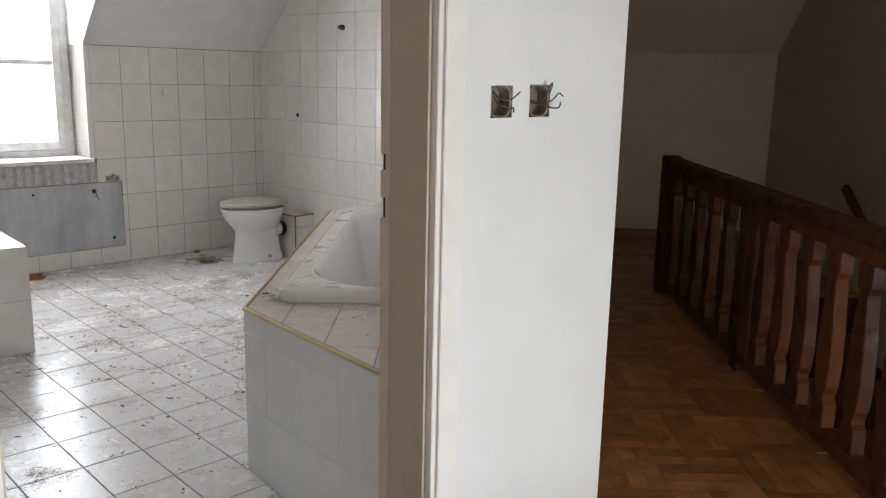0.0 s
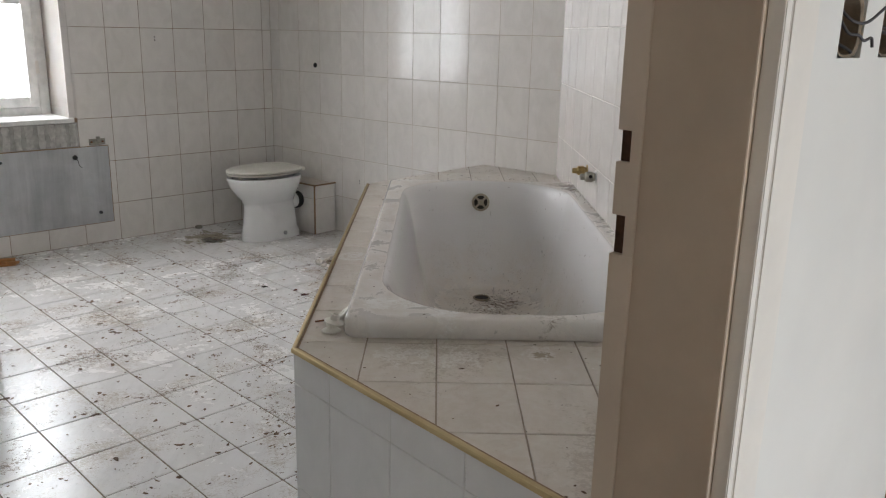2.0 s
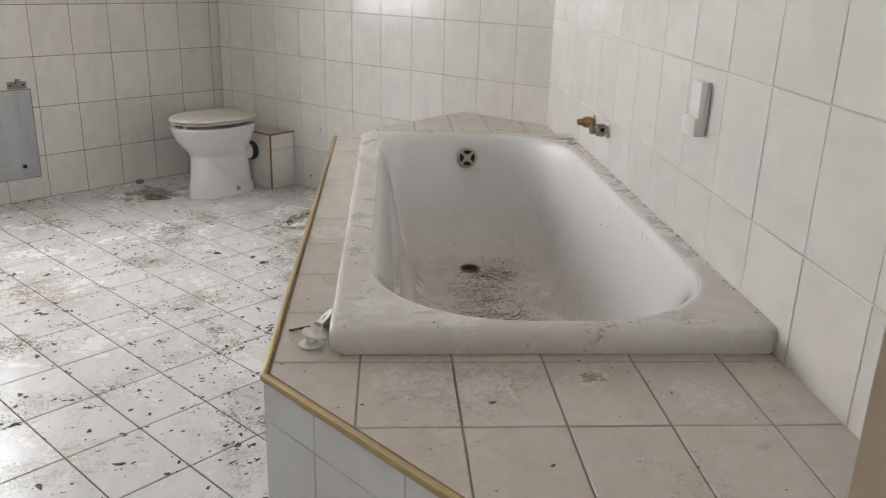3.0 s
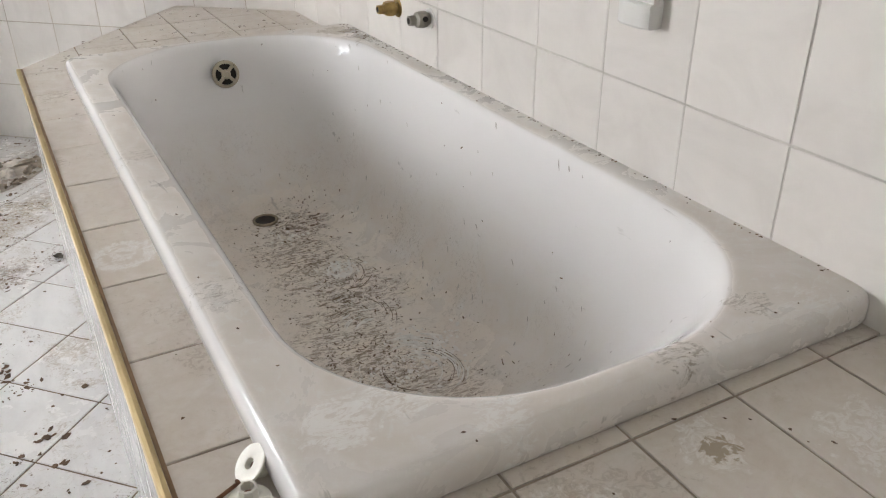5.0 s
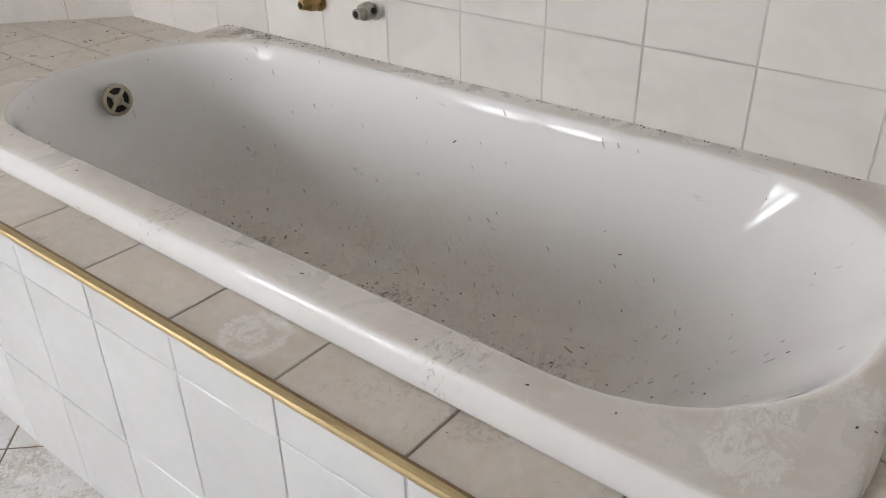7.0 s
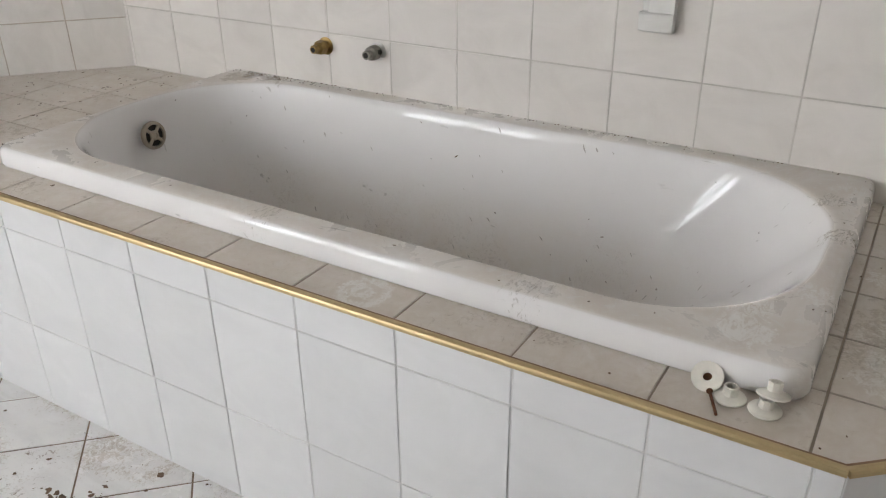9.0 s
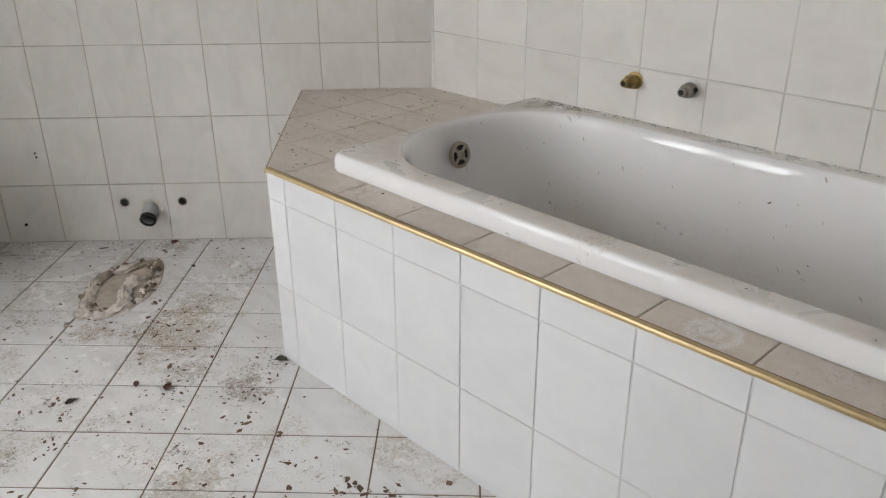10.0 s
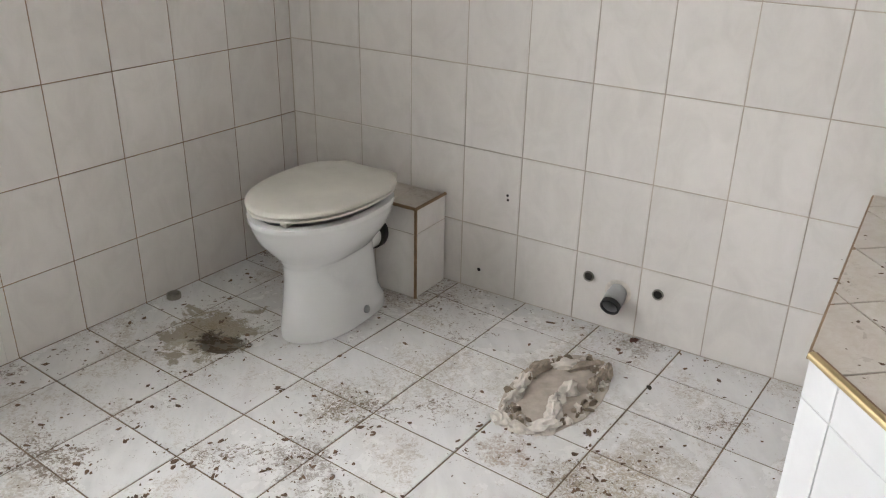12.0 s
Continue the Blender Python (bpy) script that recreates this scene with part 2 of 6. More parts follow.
def tub_enamel():
    """White enamel with dusty rim, brown silt and scratches on the bottom."""
    m, t, p = material("tub_enamel", 0.1)
    n = Net(t)
    pos = n.world()
    sep = t.nodes.new("ShaderNodeSeparateXYZ")
    n.link(pos, sep.inputs[0])
    geo = t.nodes.new("ShaderNodeNewGeometry")
    nz = t.nodes.new("ShaderNodeSeparateXYZ")
    n.link(geo.outputs["Normal"], nz.inputs[0])
    flat = n.maths("MAXIMUM", n.ramp(nz.outputs[2], (0.80, 0.0), (0.97, 1.0)), n.ramp(n.maths("SUBTRACT", sep.outputs[1], 2.0), (0.650, 0.85), (0.672, 0.0)))            # dust settles on level parts; the near end face gets the same tint
    dust = n.maths("MULTIPLY", flat, n.ramp(n.noise(pos, 7, 6, 0.65, 0.6), (0.3, 0.35), (0.6, 1.0)))
    col = n.mix(n.maths("MULTIPLY", dust, 0.9), (0.83, 0.815, 0.81), (0.655, 0.60, 0.545))
    wipe = n.ramp(n.noise(pos, 19, 5, 0.7, 3.0), (0.56, 0.0), (0.64, 1.0))
    col = n.mix(n.maths("MULTIPLY", n.maths("MULTIPLY", wipe, flat), 0.5), col, (0.74, 0.73, 0.71))
    low = n.ramp(sep.outputs[2], (0.17, 1.0), (0.43, 0.0))            # silt tint, full at the bottom and fading out up the sides
    silt = n.maths("MULTIPLY", low, n.ramp(n.noise(pos, 11, 6, 0.7, 0.7), (0.32, 0.35), (0.62, 1.0)))
    col = n.mix(n.maths("MULTIPLY", silt, 0.85), col, (0.765, 0.685, 0.60))
    grit = n.maths("MULTIPLY", n.ramp(n.noise(pos, 75, 6, 0.78, 1.6), (0.535, 0.0), (0.60, 1.0)), n.ramp(n.noise(pos, 7, 4, 0.6, 0.8), (0.40, 0.0), (0.58, 1.0)))
    col = n.mix(n.maths("MULTIPLY", n.maths("MULTIPLY", grit, low), 0.35), col, (0.22, 0.16, 0.11))
    smear = t.nodes.new("ShaderNodeMapping")                          # wiped sideways across the bottom
    smear.inputs["Rotation"].default_value = (0, 0, 0.5)
    smear.inputs["Scale"].default_value = (22, 58, 34)
    n.link(pos, smear.inputs[0])
    streaky = n.noise(smear.outputs[0], 1.0, 6, 0.75, 2.4)
    for x, y, r, strength, tint, cut in (
            (-0.11, 4.05, 0.10, 0.85, (0.13, 0.09, 0.055), 0.485), (-0.15, 3.90, 0.12, 0.8, (0.16, 0.11, 0.07), 0.485), (-0.14, 3.74, 0.13, 0.75, (0.19, 0.14, 0.09), 0.485),
            (-0.10, 3.62, 0.12, 0.75, (0.18, 0.13, 0.085), 0.485), (-0.18, 3.50, 0.13, 0.75, (0.20, 0.145, 0.095), 0.49), (-0.19, 3.35, 0.11, 0.8, (0.19, 0.14, 0.09), 0.485), (-0.12, 3.22, 0.12, 0.65, (0.24, 0.18, 0.125), 0.48),
            (-0.485, 2.735, 0.045, 0.7, (0.84, 0.83, 0.81), 0.44), (-0.415, 2.745, 0.04, 0.7, (0.84, 0.83, 0.81), 0.45), (-0.33, 2.665, 0.04, 0.7, (0.80, 0.79, 0.77), 0.48), (-0.10, 2.66, 0.035, 0.75, (0.30, 0.26, 0.21), 0.49), (0.06, 2.70, 0.035, 0.7, (0.32, 0.28, 0.23), 0.49), (0.12, 2.66, 0.05, 0.6, (0.78, 0.77, 0.75), 0.5),
            (0.15, 4.30, 0.05, 0.7, (0.36, 0.30, 0.23), 0.42), (0.19, 4.18, 0.04, 0.6, (0.36, 0.30, 0.23), 0.45), (-0.52, 3.05, 0.045, 0.6, (0.34, 0.30, 0.26), 0.52), (-0.52, 3.6, 0.05, 0.6, (0.34, 0.30, 0.26), 0.52)):
        fine = 30
        fl = t.nodes.new("ShaderNodeVectorMath")
        fl.operation = "MULTIPLY"
        fl.inputs[1].default_value = (1, 1, 0)
        n.link(pos, fl.inputs[0])
        dist = t.nodes.new("ShaderNodeVectorMath")
        dist.operation = "DISTANCE"
        n.link(fl.outputs[0], dist.inputs[0])
        dist.inputs[1].default_value = (x, y, 0)
        ragged = n.maths("ADD", dist.outputs["Value"], n.maths("MULTIPLY", n.maths("SUBTRACT", n.noise(pos, fine, 5, 0.7, 0.8), 0.5), r * 2.4))
        mask = n.ramp(n.maths("DIVIDE", ragged, r), (0.7, 1.0), (1.1, 0.0))
        mask = n.maths("MULTIPLY", mask, n.ramp(n.maths("ADD", n.maths("MULTIPLY", streaky, 0.7), n.maths("MULTIPLY", n.noise(pos, 70, 6, 0.75, 2.0), 0.3)), (cut, 0.0), (cut + 0.06, 1.0)))
        col = n.mix(n.maths("MULTIPLY", mask, strength), col, tint)
    map_ = t.nodes.new("ShaderNodeMapping")
    map_.inputs["Rotation"].default_value = (0.3, 0.2, 0.7)
    map_.inputs["Scale"].default_value = (60, 9, 22)
    n.link(pos, map_.inputs[0])
    drip = n.ramp(n.noise(map_.outputs[0], 1.0, 3, 0.6, 0.4), (0.70, 0.0), (0.74, 1.0))
    col = n.mix(n.maths("MULTIPLY", drip, 0.45), col, (0.30, 0.28, 0.26))
    n.link(col, p.inputs["Base Color"])
    deep = n.ramp(sep.outputs[2], (0.18, 1.0), (0.27, 0.0))           # only the bottom has lost its gloss
    rs = n.ramp(n.maths("MAXIMUM", dust, n.maths("MULTIPLY", deep, silt)), (0.35, 0.03), (0.95, 0.5))
    n.link(rs, p.inputs["Roughness"])
    n.link(n.bump(n.noise(pos, 9, 3), 0.015), p.inputs["Normal"])
    return m


ENAMEL = tub_enamel()


def wood(name, dark, light, axis_scale, rough=0.4):
    m, t, p = material(name, rough)
    p.inputs["Specular IOR Level"].default_value = 0.25
    n = Net(t)
    info = t.nodes.new("ShaderNodeObjectInfo")
    geo = t.nodes.new("ShaderNodeNewGeometry")
    map_ = t.nodes.new("ShaderNodeMapping")
    map_.inputs["Scale"].default_value = axis_scale
    n.link(n.coords(), map_.inputs[0])
    comb = t.nodes.new("ShaderNodeCombineXYZ")
    off = n.maths("ADD", info.outputs["Random"], geo.outputs["Random Per Island"])
    n.link(n.maths("MULTIPLY", off, 31.0), comb.inputs[0])
    n.link(comb.outputs[0], map_.inputs["Location"])
    g = n.noise(map_.outputs[0], 1.0, 6, 0.6, 0.8)
    col = n.ramp(g, (0.25, dark), (0.75, light))
    tone = n.ramp(n.maths("FRACT", off), (0.0, 0.62), (1.0, 1.1))
    col = n.mix(1.0, col, tone, "MULTIPLY")
    n.link(col, p.inputs["Base Color"])
    n.link(n.ramp(n.noise(n.world(), 12, 4), (0.3, rough * 0.8), (0.7, min(1, rough * 1.5))), p.inputs["Roughness"])
    n.link(n.bump(g, 0.12, 0.002), p.inputs["Normal"])
    return m


PARQUET = wood("oak_parquet", (0.19, 0.068, 0.022), (0.62, 0.28, 0.105), (7, 7, 30), 0.33)
RAIL_WOOD = wood("stained_pine", (0.055, 0.016, 0.004), (0.16, 0.050, 0.011), (22, 22, 3), 0.55)
SKIRT = wood("wooden_skirting", (0.24, 0.13, 0.06), (0.42, 0.25, 0.13), (3, 3, 20), 0.5)


def glass():
    m, t, p = material("window_glass", 0.02)
    p.inputs["Transmission Weight"].default_value = 1.0
    p.inputs["IOR"].default_value = 1.02
    p.inputs["Base Color"].default_value = (0.93, 0.97, 0.98, 1)
    return m


GLASS = glass()

# ---- mesh helpers ----


def finish(bm, name, mat, parent=None, label="", smooth=False):
    bmesh.ops.recalc_face_normals(bm, faces=bm.faces)
    me = bpy.data.meshes.new(name)
    bm.to_mesh(me)
    bm.free()
    me.materials.append(mat)
    if smooth:
        me.shade_smooth() if hasattr(me, "shade_smooth") else None
        me.set_sharp_from_angle(angle=radians(smooth if smooth is not True else 40))
    ob = new(name, me)
    if parent is not None:
        ob.parent = parent
    if label:
        ob["label"] = label
    return ob


def part(name, bm, mat, parent, label="", smooth=False):
    return finish(bm, name, mat, parent, label, smooth)


def prism(bm, pts, z0, z1):
    """A plan outline raised from z0 to z1 (numbers, or one pair a corner)."""
    lo = [bm.verts.new((p[0], p[1], z0)) for p in pts]
    hi = [bm.verts.new((p[0], p[1], z1)) for p in pts]
    bm.faces.new(lo[::-1])
    bm.faces.new(hi)
    for i in range(len(pts)):
        j = (i + 1) % len(pts)
        bm.faces.new((lo[i], lo[j], hi[j], hi[i]))
    return bm


def slab(bm, o, ax, ay, an, outline, depth, chamfer=0.0):
    """A flat outline (2D, along ax and ay from o) raised by depth along an, with chamfered rim."""
    o, n = Vector(o), len(outline)
    cx, cy = sum(p[0] for p in outline) / n, sum(p[1] for p in outline) / n

    def ring(inset, h):
        out = []
        for x, y in outline:
            dx, dy = x - cx, y - cy
            L = math.hypot(dx, dy) or 1
            k = max(0.0, 1 - inset * 1.41 / L)
            out.append(bm.verts.new(o + ax * (cx + dx * k) + ay * (cy + dy * k) + an * h))
        return out
    rings = [ring(0, 0), ring(0, depth - chamfer)] + ([ring(chamfer, depth)] if chamfer else [])
    for a, b in zip(rings, rings[1:]):
        for i in range(n):
            j = (i + 1) % n
            bm.faces.new((a[i], a[j], b[j], b[i]))
    bm.faces.new(rings[-1])
    return bm


def box(bm, lo, hi, m=None, bevel=0.0, seg=2):
    vs = [bm.verts.new((x, y, z)) for z in (lo[2], hi[2]) for y in (lo[1], hi[1]) for x in (lo[0], hi[0])]
    fs = [bm.faces.new([vs[i] for i in q]) for q in ((0, 2, 3, 1), (4, 5, 7, 6), (0, 1, 5, 4), (2, 6, 7, 3), (0, 4, 6, 2), (1, 3, 7, 5))]
    if bevel:
        es = list({e for f in fs for e in f.edges})
        r = bmesh.ops.bevel(bm, geom=es, offset=bevel, segments=seg, affect="EDGES", profile=0.5)
        vs = list({v for f in r["faces"] for v in f.verts} | {v for v in vs if v.is_valid})
    if m is not None:
        bmesh.ops.transform(bm, matrix=m, verts=[v for v in vs if v.is_valid])
    return bm


def loft(bm, rings, close_first=False, close_last=False):
    vr = [[bm.verts.new(p) for p in r] for r in rings]
    n = len(vr[0])
    for a, b in zip(vr, vr[1:]):
        for i in range(n):
            j = (i + 1) % n
            bm.faces.new((a[i], a[j], b[j], b[i]))
    if close_first:
        bm.faces.new(vr[0][::-1])
    if close_last:
        bm.faces.new(vr[-1])
    return bm


def lathe(bm, profile, m=None, n=24, close=True):
    """A profile of (radius, height) turned about z."""
    rings = [[Vector((r * math.cos(2 * math.pi * i / n), r * math.sin(2 * math.pi * i / n), h)) for i in range(n)] for r, h in profile]
    if m is not None:
        rings = [[m @ p for p in r] for r in rings]
    return loft(bm, rings, close, close)


def tube(bm, points, r, n=8):
    """A round wire through points."""
    pts = [Vector(p) for p in points]
    rings = []
    for i, p in enumerate(pts):
        d = (pts[min(i + 1, len(pts) - 1)] - pts[max(i - 1, 0)]).normalized()
        a = d.cross(Vector((0.3, 0.5, 0.81))).normalized()
        b = d.cross(a)
        rings.append([p + (a * math.cos(2 * math.pi * k / n) + b * math.sin(2 * math.pi * k / n)) * r for k in range(n)])
    return loft(bm, rings, True, True)


def clip(poly, a, b):
    """The part of a convex outline on the left of the line from a to b."""
    out = []
    side = lambda p: (b[0] - a[0]) * (p[1] - a[1]) - (b[1] - a[1]) * (p[0] - a[0])
    for i, p in enumerate(poly):
        q = poly[(i + 1) % len(poly)]
        sp, sq = side(p), side(q)
        if sp >= 0:
            out.append(p)
        if sp * sq < 0:
            k = sp / (sp - sq)
            out.append((p[0] + (q[0] - p[0]) * k, p[1] + (q[1] - p[1]) * k))
    return out


def area2(poly):
    return sum(p[0] * q[1] - q[0] * p[1] for p, q in zip(poly, poly[1:] + poly[:1])) / 2


def tile_field(parent, mat, o, ax, ay, an, bound, pw, ph, x0, y0, gap=0.0028, depth=0.007, holes=(), name="tile", jitter=0.0003, sink=0.0):
    """Tiles of pitch pw x ph over a convex bound (counter-clockwise, in ax and ay), one object each; whole tiles share a mesh. holes: rectangles left free."""
    xs, ys = [p[0] for p in bound], [p[1] for p in bound]
    shared = None
    rng = random.Random(len(bound) * 977 + int(pw * 1e4) + int(1e3 * abs(o[0])))
    ang = Matrix((ax, ay, an)).transposed().to_4x4()
    made = 0
    i0, i1 = math.floor((min(xs) - x0) / pw), math.ceil((max(xs) - x0) / pw)
    j0, j1 = math.floor((min(ys) - y0) / ph), math.ceil((max(ys) - y0) / ph)
    for i in range(i0, i1):
        for j in range(j0, j1):
            cx, cy = x0 + (i + 0.5) * pw, y0 + (j + 0.5) * ph
            hw, hh = (pw - gap) / 2, (ph - gap) / 2
            rects = [[cx - hw, cy - hh, cx + hw, cy + hh]]
            for h in holes:
                nxt = []
                for r in rects:
                    if r[2] <= h[0] or r[0] >= h[2] or r[3] <= h[1] or r[1] >= h[3]:
                        nxt.append(r)
                        continue
                    for q in ([r[0], r[1], h[0], r[3]], [h[2], r[1], r[2], r[3]], [max(r[0], h[0]), r[1], min(r[2], h[2]), h[1]], [max(r[0], h[0]), h[3], min(r[2], h[2]), r[3]]):
                        if q[2] - q[0] > 0.004 and q[3] - q[1] > 0.004:
                            nxt.append(q)
                rects = nxt
            for r in rects:
                poly = [(r[0], r[1]), (r[2], r[1]), (r[2], r[3]), (r[0], r[3])]
                for k in range(len(bound)):
                    poly = clip(poly, bound[k], bound[(k + 1) % len(bound)])
                    if len(poly) < 3:
                        break
                if len(poly) < 3 or area2(poly) < 6e-5:
                    continue
                at = Vector(o) + ax * cx + ay * cy
                whole = len(poly) == 4 and abs(area2(poly) - 4 * hw * hh) < 1e-6
                if whole and shared:
                    me = shared
                else:
                    bm = bmesh.new()
                    slab(bm, (0, 0, 0), Vector((1, 0, 0)), Vector((0, 1, 0)), Vector((0, 0, 1)), [(p[0] - cx, p[1] - cy) for p in poly], depth, 0.001)
                    bmesh.ops.recalc_face_normals(bm, faces=bm.faces)
                    me = bpy.data.meshes.new(name)
                    bm.to_mesh(me)
                    bm.free()
                    me.materials.append(mat)
                    if whole:
                        shared = me
                ob = new(name, me)
                ob.parent = parent
                tip = Euler((rng.uniform(-1, 1) * jitter * 4, rng.uniform(-1, 1) * jitter * 4, 0)).to_matrix().to_4x4()
                ob.matrix_basis = Matrix.Translation(at + an * (rng.uniform(-1, 1) * jitter - sink)) @ ang @ tip
                made += 1
    return made


def inset(poly, d):
    """A convex plan outline (counter-clockwise) moved inwards by d."""
    n, out = len(poly), []
    for i in range(n):
        p, q, r = poly[i - 1], poly[i], poly[(i + 1) % n]
        e, g = (q - p).normalized(), (r - q).normalized()
        a, b = p + Vector((-e.y, e.x, 0)) * d, q + Vector((-g.y, g.x, 0)) * d
        out.append(meet(a, e, b, g))
    return out


def structure(ob, label):
    return tagged(ob, label, "", "", "structure")


def thing(name, label, category, at=(0, 0, 0), group=""):
    e = new(name)
    e.location = at
    return tagged(e, label, category, group)


def P2(p, z=0):
    return Vector((p.x, p.y, z))

# ---- large structure ----
def wall_slab(name, a, b, out, z0, z1, label, mat, thick=0.16):
    """A plain wall whose inner face runs from a to b."""
    bm = bmesh.new()
    prism(bm, [a, b, b + out * thick, a + out * thick], z0, z1)
    return structure(finish(bm, name, mat), label)


CEIL = 2.55
# bathroom floor bed and tiles
ROOM = [K, C_LD, C_DL, C_DT, C_BT]
bm = bmesh.new()
prism(bm, [P2(p) for p in ROOM], -0.2, -0.0018)
floor = structure(finish(bm, "floor", GROUT_FLOOR), "dirty pale glazed floor tiles with dark joints in the bathroom")

# window wall with the opening of the dormer
W_A, W_B, W_Z, W_TOP = 1.295, 2.50, 0.715, 2.05      # opening along the wall, sill and head
REVEAL = 0.30
KNEE = 1.445                                        # height at which the roof slope starts
bm = bmesh.new()
for s0, s1, z0, z1 in ((-0.2, W_A, -0.2, KNEE), (W_B, S_LEFT + 0.2, -0.2, KNEE), (W_A, W_B, -0.2, W_Z)):
    a, b = K + LEFT * s0, K + LEFT * s1
    prism(bm, [a, b, b - L_IN * REVEAL, a - L_IN * REVEAL], z0, z1)
wall_left = structure(finish(bm, "wall_window", GROUT_DARK), "white tiled knee wall under the sloping ceiling, with the window")

# back gable wall
SLOPE_TOP = CEIL - KNEE
bm = bmesh.new()
a, b = K, C_BT + BACK * 0.2
prof = [(-0.2, -0.2), ((C_BT - K).length + 0.16, -0.2), ((C_BT - K).length + 0.16, CEIL), (SLOPE_TOP, CEIL), (0, KNEE), (-0.2, KNEE)]
f0 = [bm.verts.new(K + BACK * s + UP * z) for s, z in prof]
f1 = [bm.verts.new(K + BACK * s + UP * z - B_IN * 0.2) for s, z in prof]
bm.faces.new(f0)
bm.faces.new(f1[::-1])
for i in range(len(prof)):
    j = (i + 1) % len(prof)
    bm.faces.new((f0[i], f1[i], f1[j], f0[j]))
wall_back = structure(finish(bm, "wall_back", GROUT_WALL), "white tiled gable wall behind the toilet")

# wall between tub and hall, up to the slope of the ceiling
CORNER_H = DO + DOOR * 0.468                        # outer corner in the hall
HX = CORNER_H.x
bm = bmesh.new()
far_y = 6.9
prism(bm, [Vector((WX, C_DT.y, 0)), Vector((HX, CORNER_H.y, 0)), Vector((HX, far_y, 0)), Vector((WX, far_y, 0))], -0.2, CEIL)
wall_tub = structure(finish(bm, "wall_tub", GROUT_TUB), "white tiled wall along the bathtub")

# doorway wall: piece with the switch holes, lintel, piece beyond
D_R, D_L, D_H = -0.15, -1.005, 2.06                 # opening along DOOR and its height


def door_wall_piece(bm, s0, s1, z0, z1, t0=0.0, t1=THICK):
    a, b = DO + DOOR * s0, DO + DOOR * s1
    prism(bm, [a + D_IN * t0, b + D_IN * t0, b + D_IN * t1, a + D_IN * t1], z0, z1)


HOLES = ((0.0, 0.068, 1.194, 1.262), (0.125, 0.196, 1.194, 1.265))
S_END = (C_DL - DO).dot(DOOR) - 0.2
bm = bmesh.new()
xs = [D_R, HOLES[0][0], HOLES[0][1], HOLES[1][0], HOLES[1][1], 0.40]
for i in range(5):
    if i in (1, 3):
        h = HOLES[0] if i == 1 else HOLES[1]
        door_wall_piece(bm, xs[i], xs[i + 1], -0.2, h[2])
        door_wall_piece(bm, xs[i], xs[i + 1], h[3], CEIL)
        door_wall_piece(bm, xs[i], xs[i + 1], h[2], h[3], 0.05)
    else:
        door_wall_piece(bm, xs[i], xs[i + 1], -0.2, CEIL)
prism(bm, [DO + DOOR * 0.40, CORNER_H, Vector((HX - 0.003, CORNER_H.y + 0.1, 0)), Vector((WX + 0.003, C_DT.y + 0.003, 0)), DO + DOOR * 0.40 + D_IN * (THICK - 0.002)], -0.2, CEIL)
door_wall_piece(bm, D_L, D_R, D_H, CEIL)
door_wall_piece(bm, S_END, D_L, -0.2, CEIL)
wall_door = structure(finish(bm, "wall_doorway", HALL_PAINT), "white painted wall beside the open bathroom doorway")
# paint on the hall side of the tub wall
bm = bmesh.new()
prism(bm, [Vector((HX, CORNER_H.y, 0)), Vector((HX + 0.012, CORNER_H.y + 0.01, 0)), Vector((HX + 0.012, far_y, 0)), Vector((HX, far_y, 0))], -0.2, CEIL)
structure(finish(bm, "wall_hall_side", HALL_PAINT), "plain painted hall side of the tub wall")
# closing wall of the bathroom
wall_slab("wall_far_end", C_LD, C_DL + (C_DL - C_LD).normalized() * 0.2, LEFT, -0.2, CEIL, "plain end wall of the bathroom", PLASTER)

# ceiling: slope with the dormer cut into it, flat part
bm = bmesh.new()


def roof_pt(s, h):
    """A point of the slope: s along the window wall, h above its foot."""
    return K + LEFT * s + L_IN * h + UP * (KNEE + h)


OUT = (L_IN * -1 + UP).normalized() * 0.12
DORMER_H = W_TOP - KNEE
for s0, s1, h0, h1 in ((-0.3, W_A, 0, SLOPE_TOP), (W_B, S_LEFT + 0.3, 0, SLOPE_TOP), (W_A, W_B, DORMER_H, SLOPE_TOP)):
    q = [roof_pt(s0, h0), roof_pt(s1, h0), roof_pt(s1, h1), roof_pt(s0, h1)]
    lo = [bm.verts.new(p) for p in q]
    hi = [bm.verts.new(p + OUT) for p in q]
    bm.faces.new(lo)
    bm.faces.new(hi[::-1])
    for i in range(4):
        bm.faces.new((lo[i], hi[i], hi[(i + 1) % 4], lo[(i + 1) % 4]))
flat = [K + L_IN * SLOPE_TOP - LEFT * 0.3, K + L_IN * SLOPE_TOP + LEFT * (S_LEFT + 0.3), C_DL - D_IN * 0.3 - DOOR * 0.6, C_DT - D_IN * 0.2, Vector((WX + 0.1, C_BT.y + 0.3, 0))]
prism(bm, flat, CEIL, CEIL + 0.12)
structure(finish(bm, "ceiling", PLASTER), "white plastered ceiling sloping down to the window wall")

# dormer cheeks and head
bm = bmesh.new()
for s, side in ((W_A, -1), (W_B, 1)):
    a = K + LEFT * s
    pts = [a - L_IN * REVEAL + UP * W_Z, a + UP * W_Z, a + UP * KNEE, roof_pt(s, DORMER_H), a - L_IN * REVEAL + UP * W_TOP]
    g0 = [bm.verts.new(p) for p in pts]
    g1 = [bm.verts.new(p + LEFT * side * -0.0 - LEFT * (0.05 if side < 0 else -0.05)) for p in pts]
    bm.faces.new(g0)
    bm.faces.new(g1[::-1])
    for i in range(5):
        bm.faces.new((g0[i], g1[i], g1[(i + 1) % 5], g0[(i + 1) % 5]))
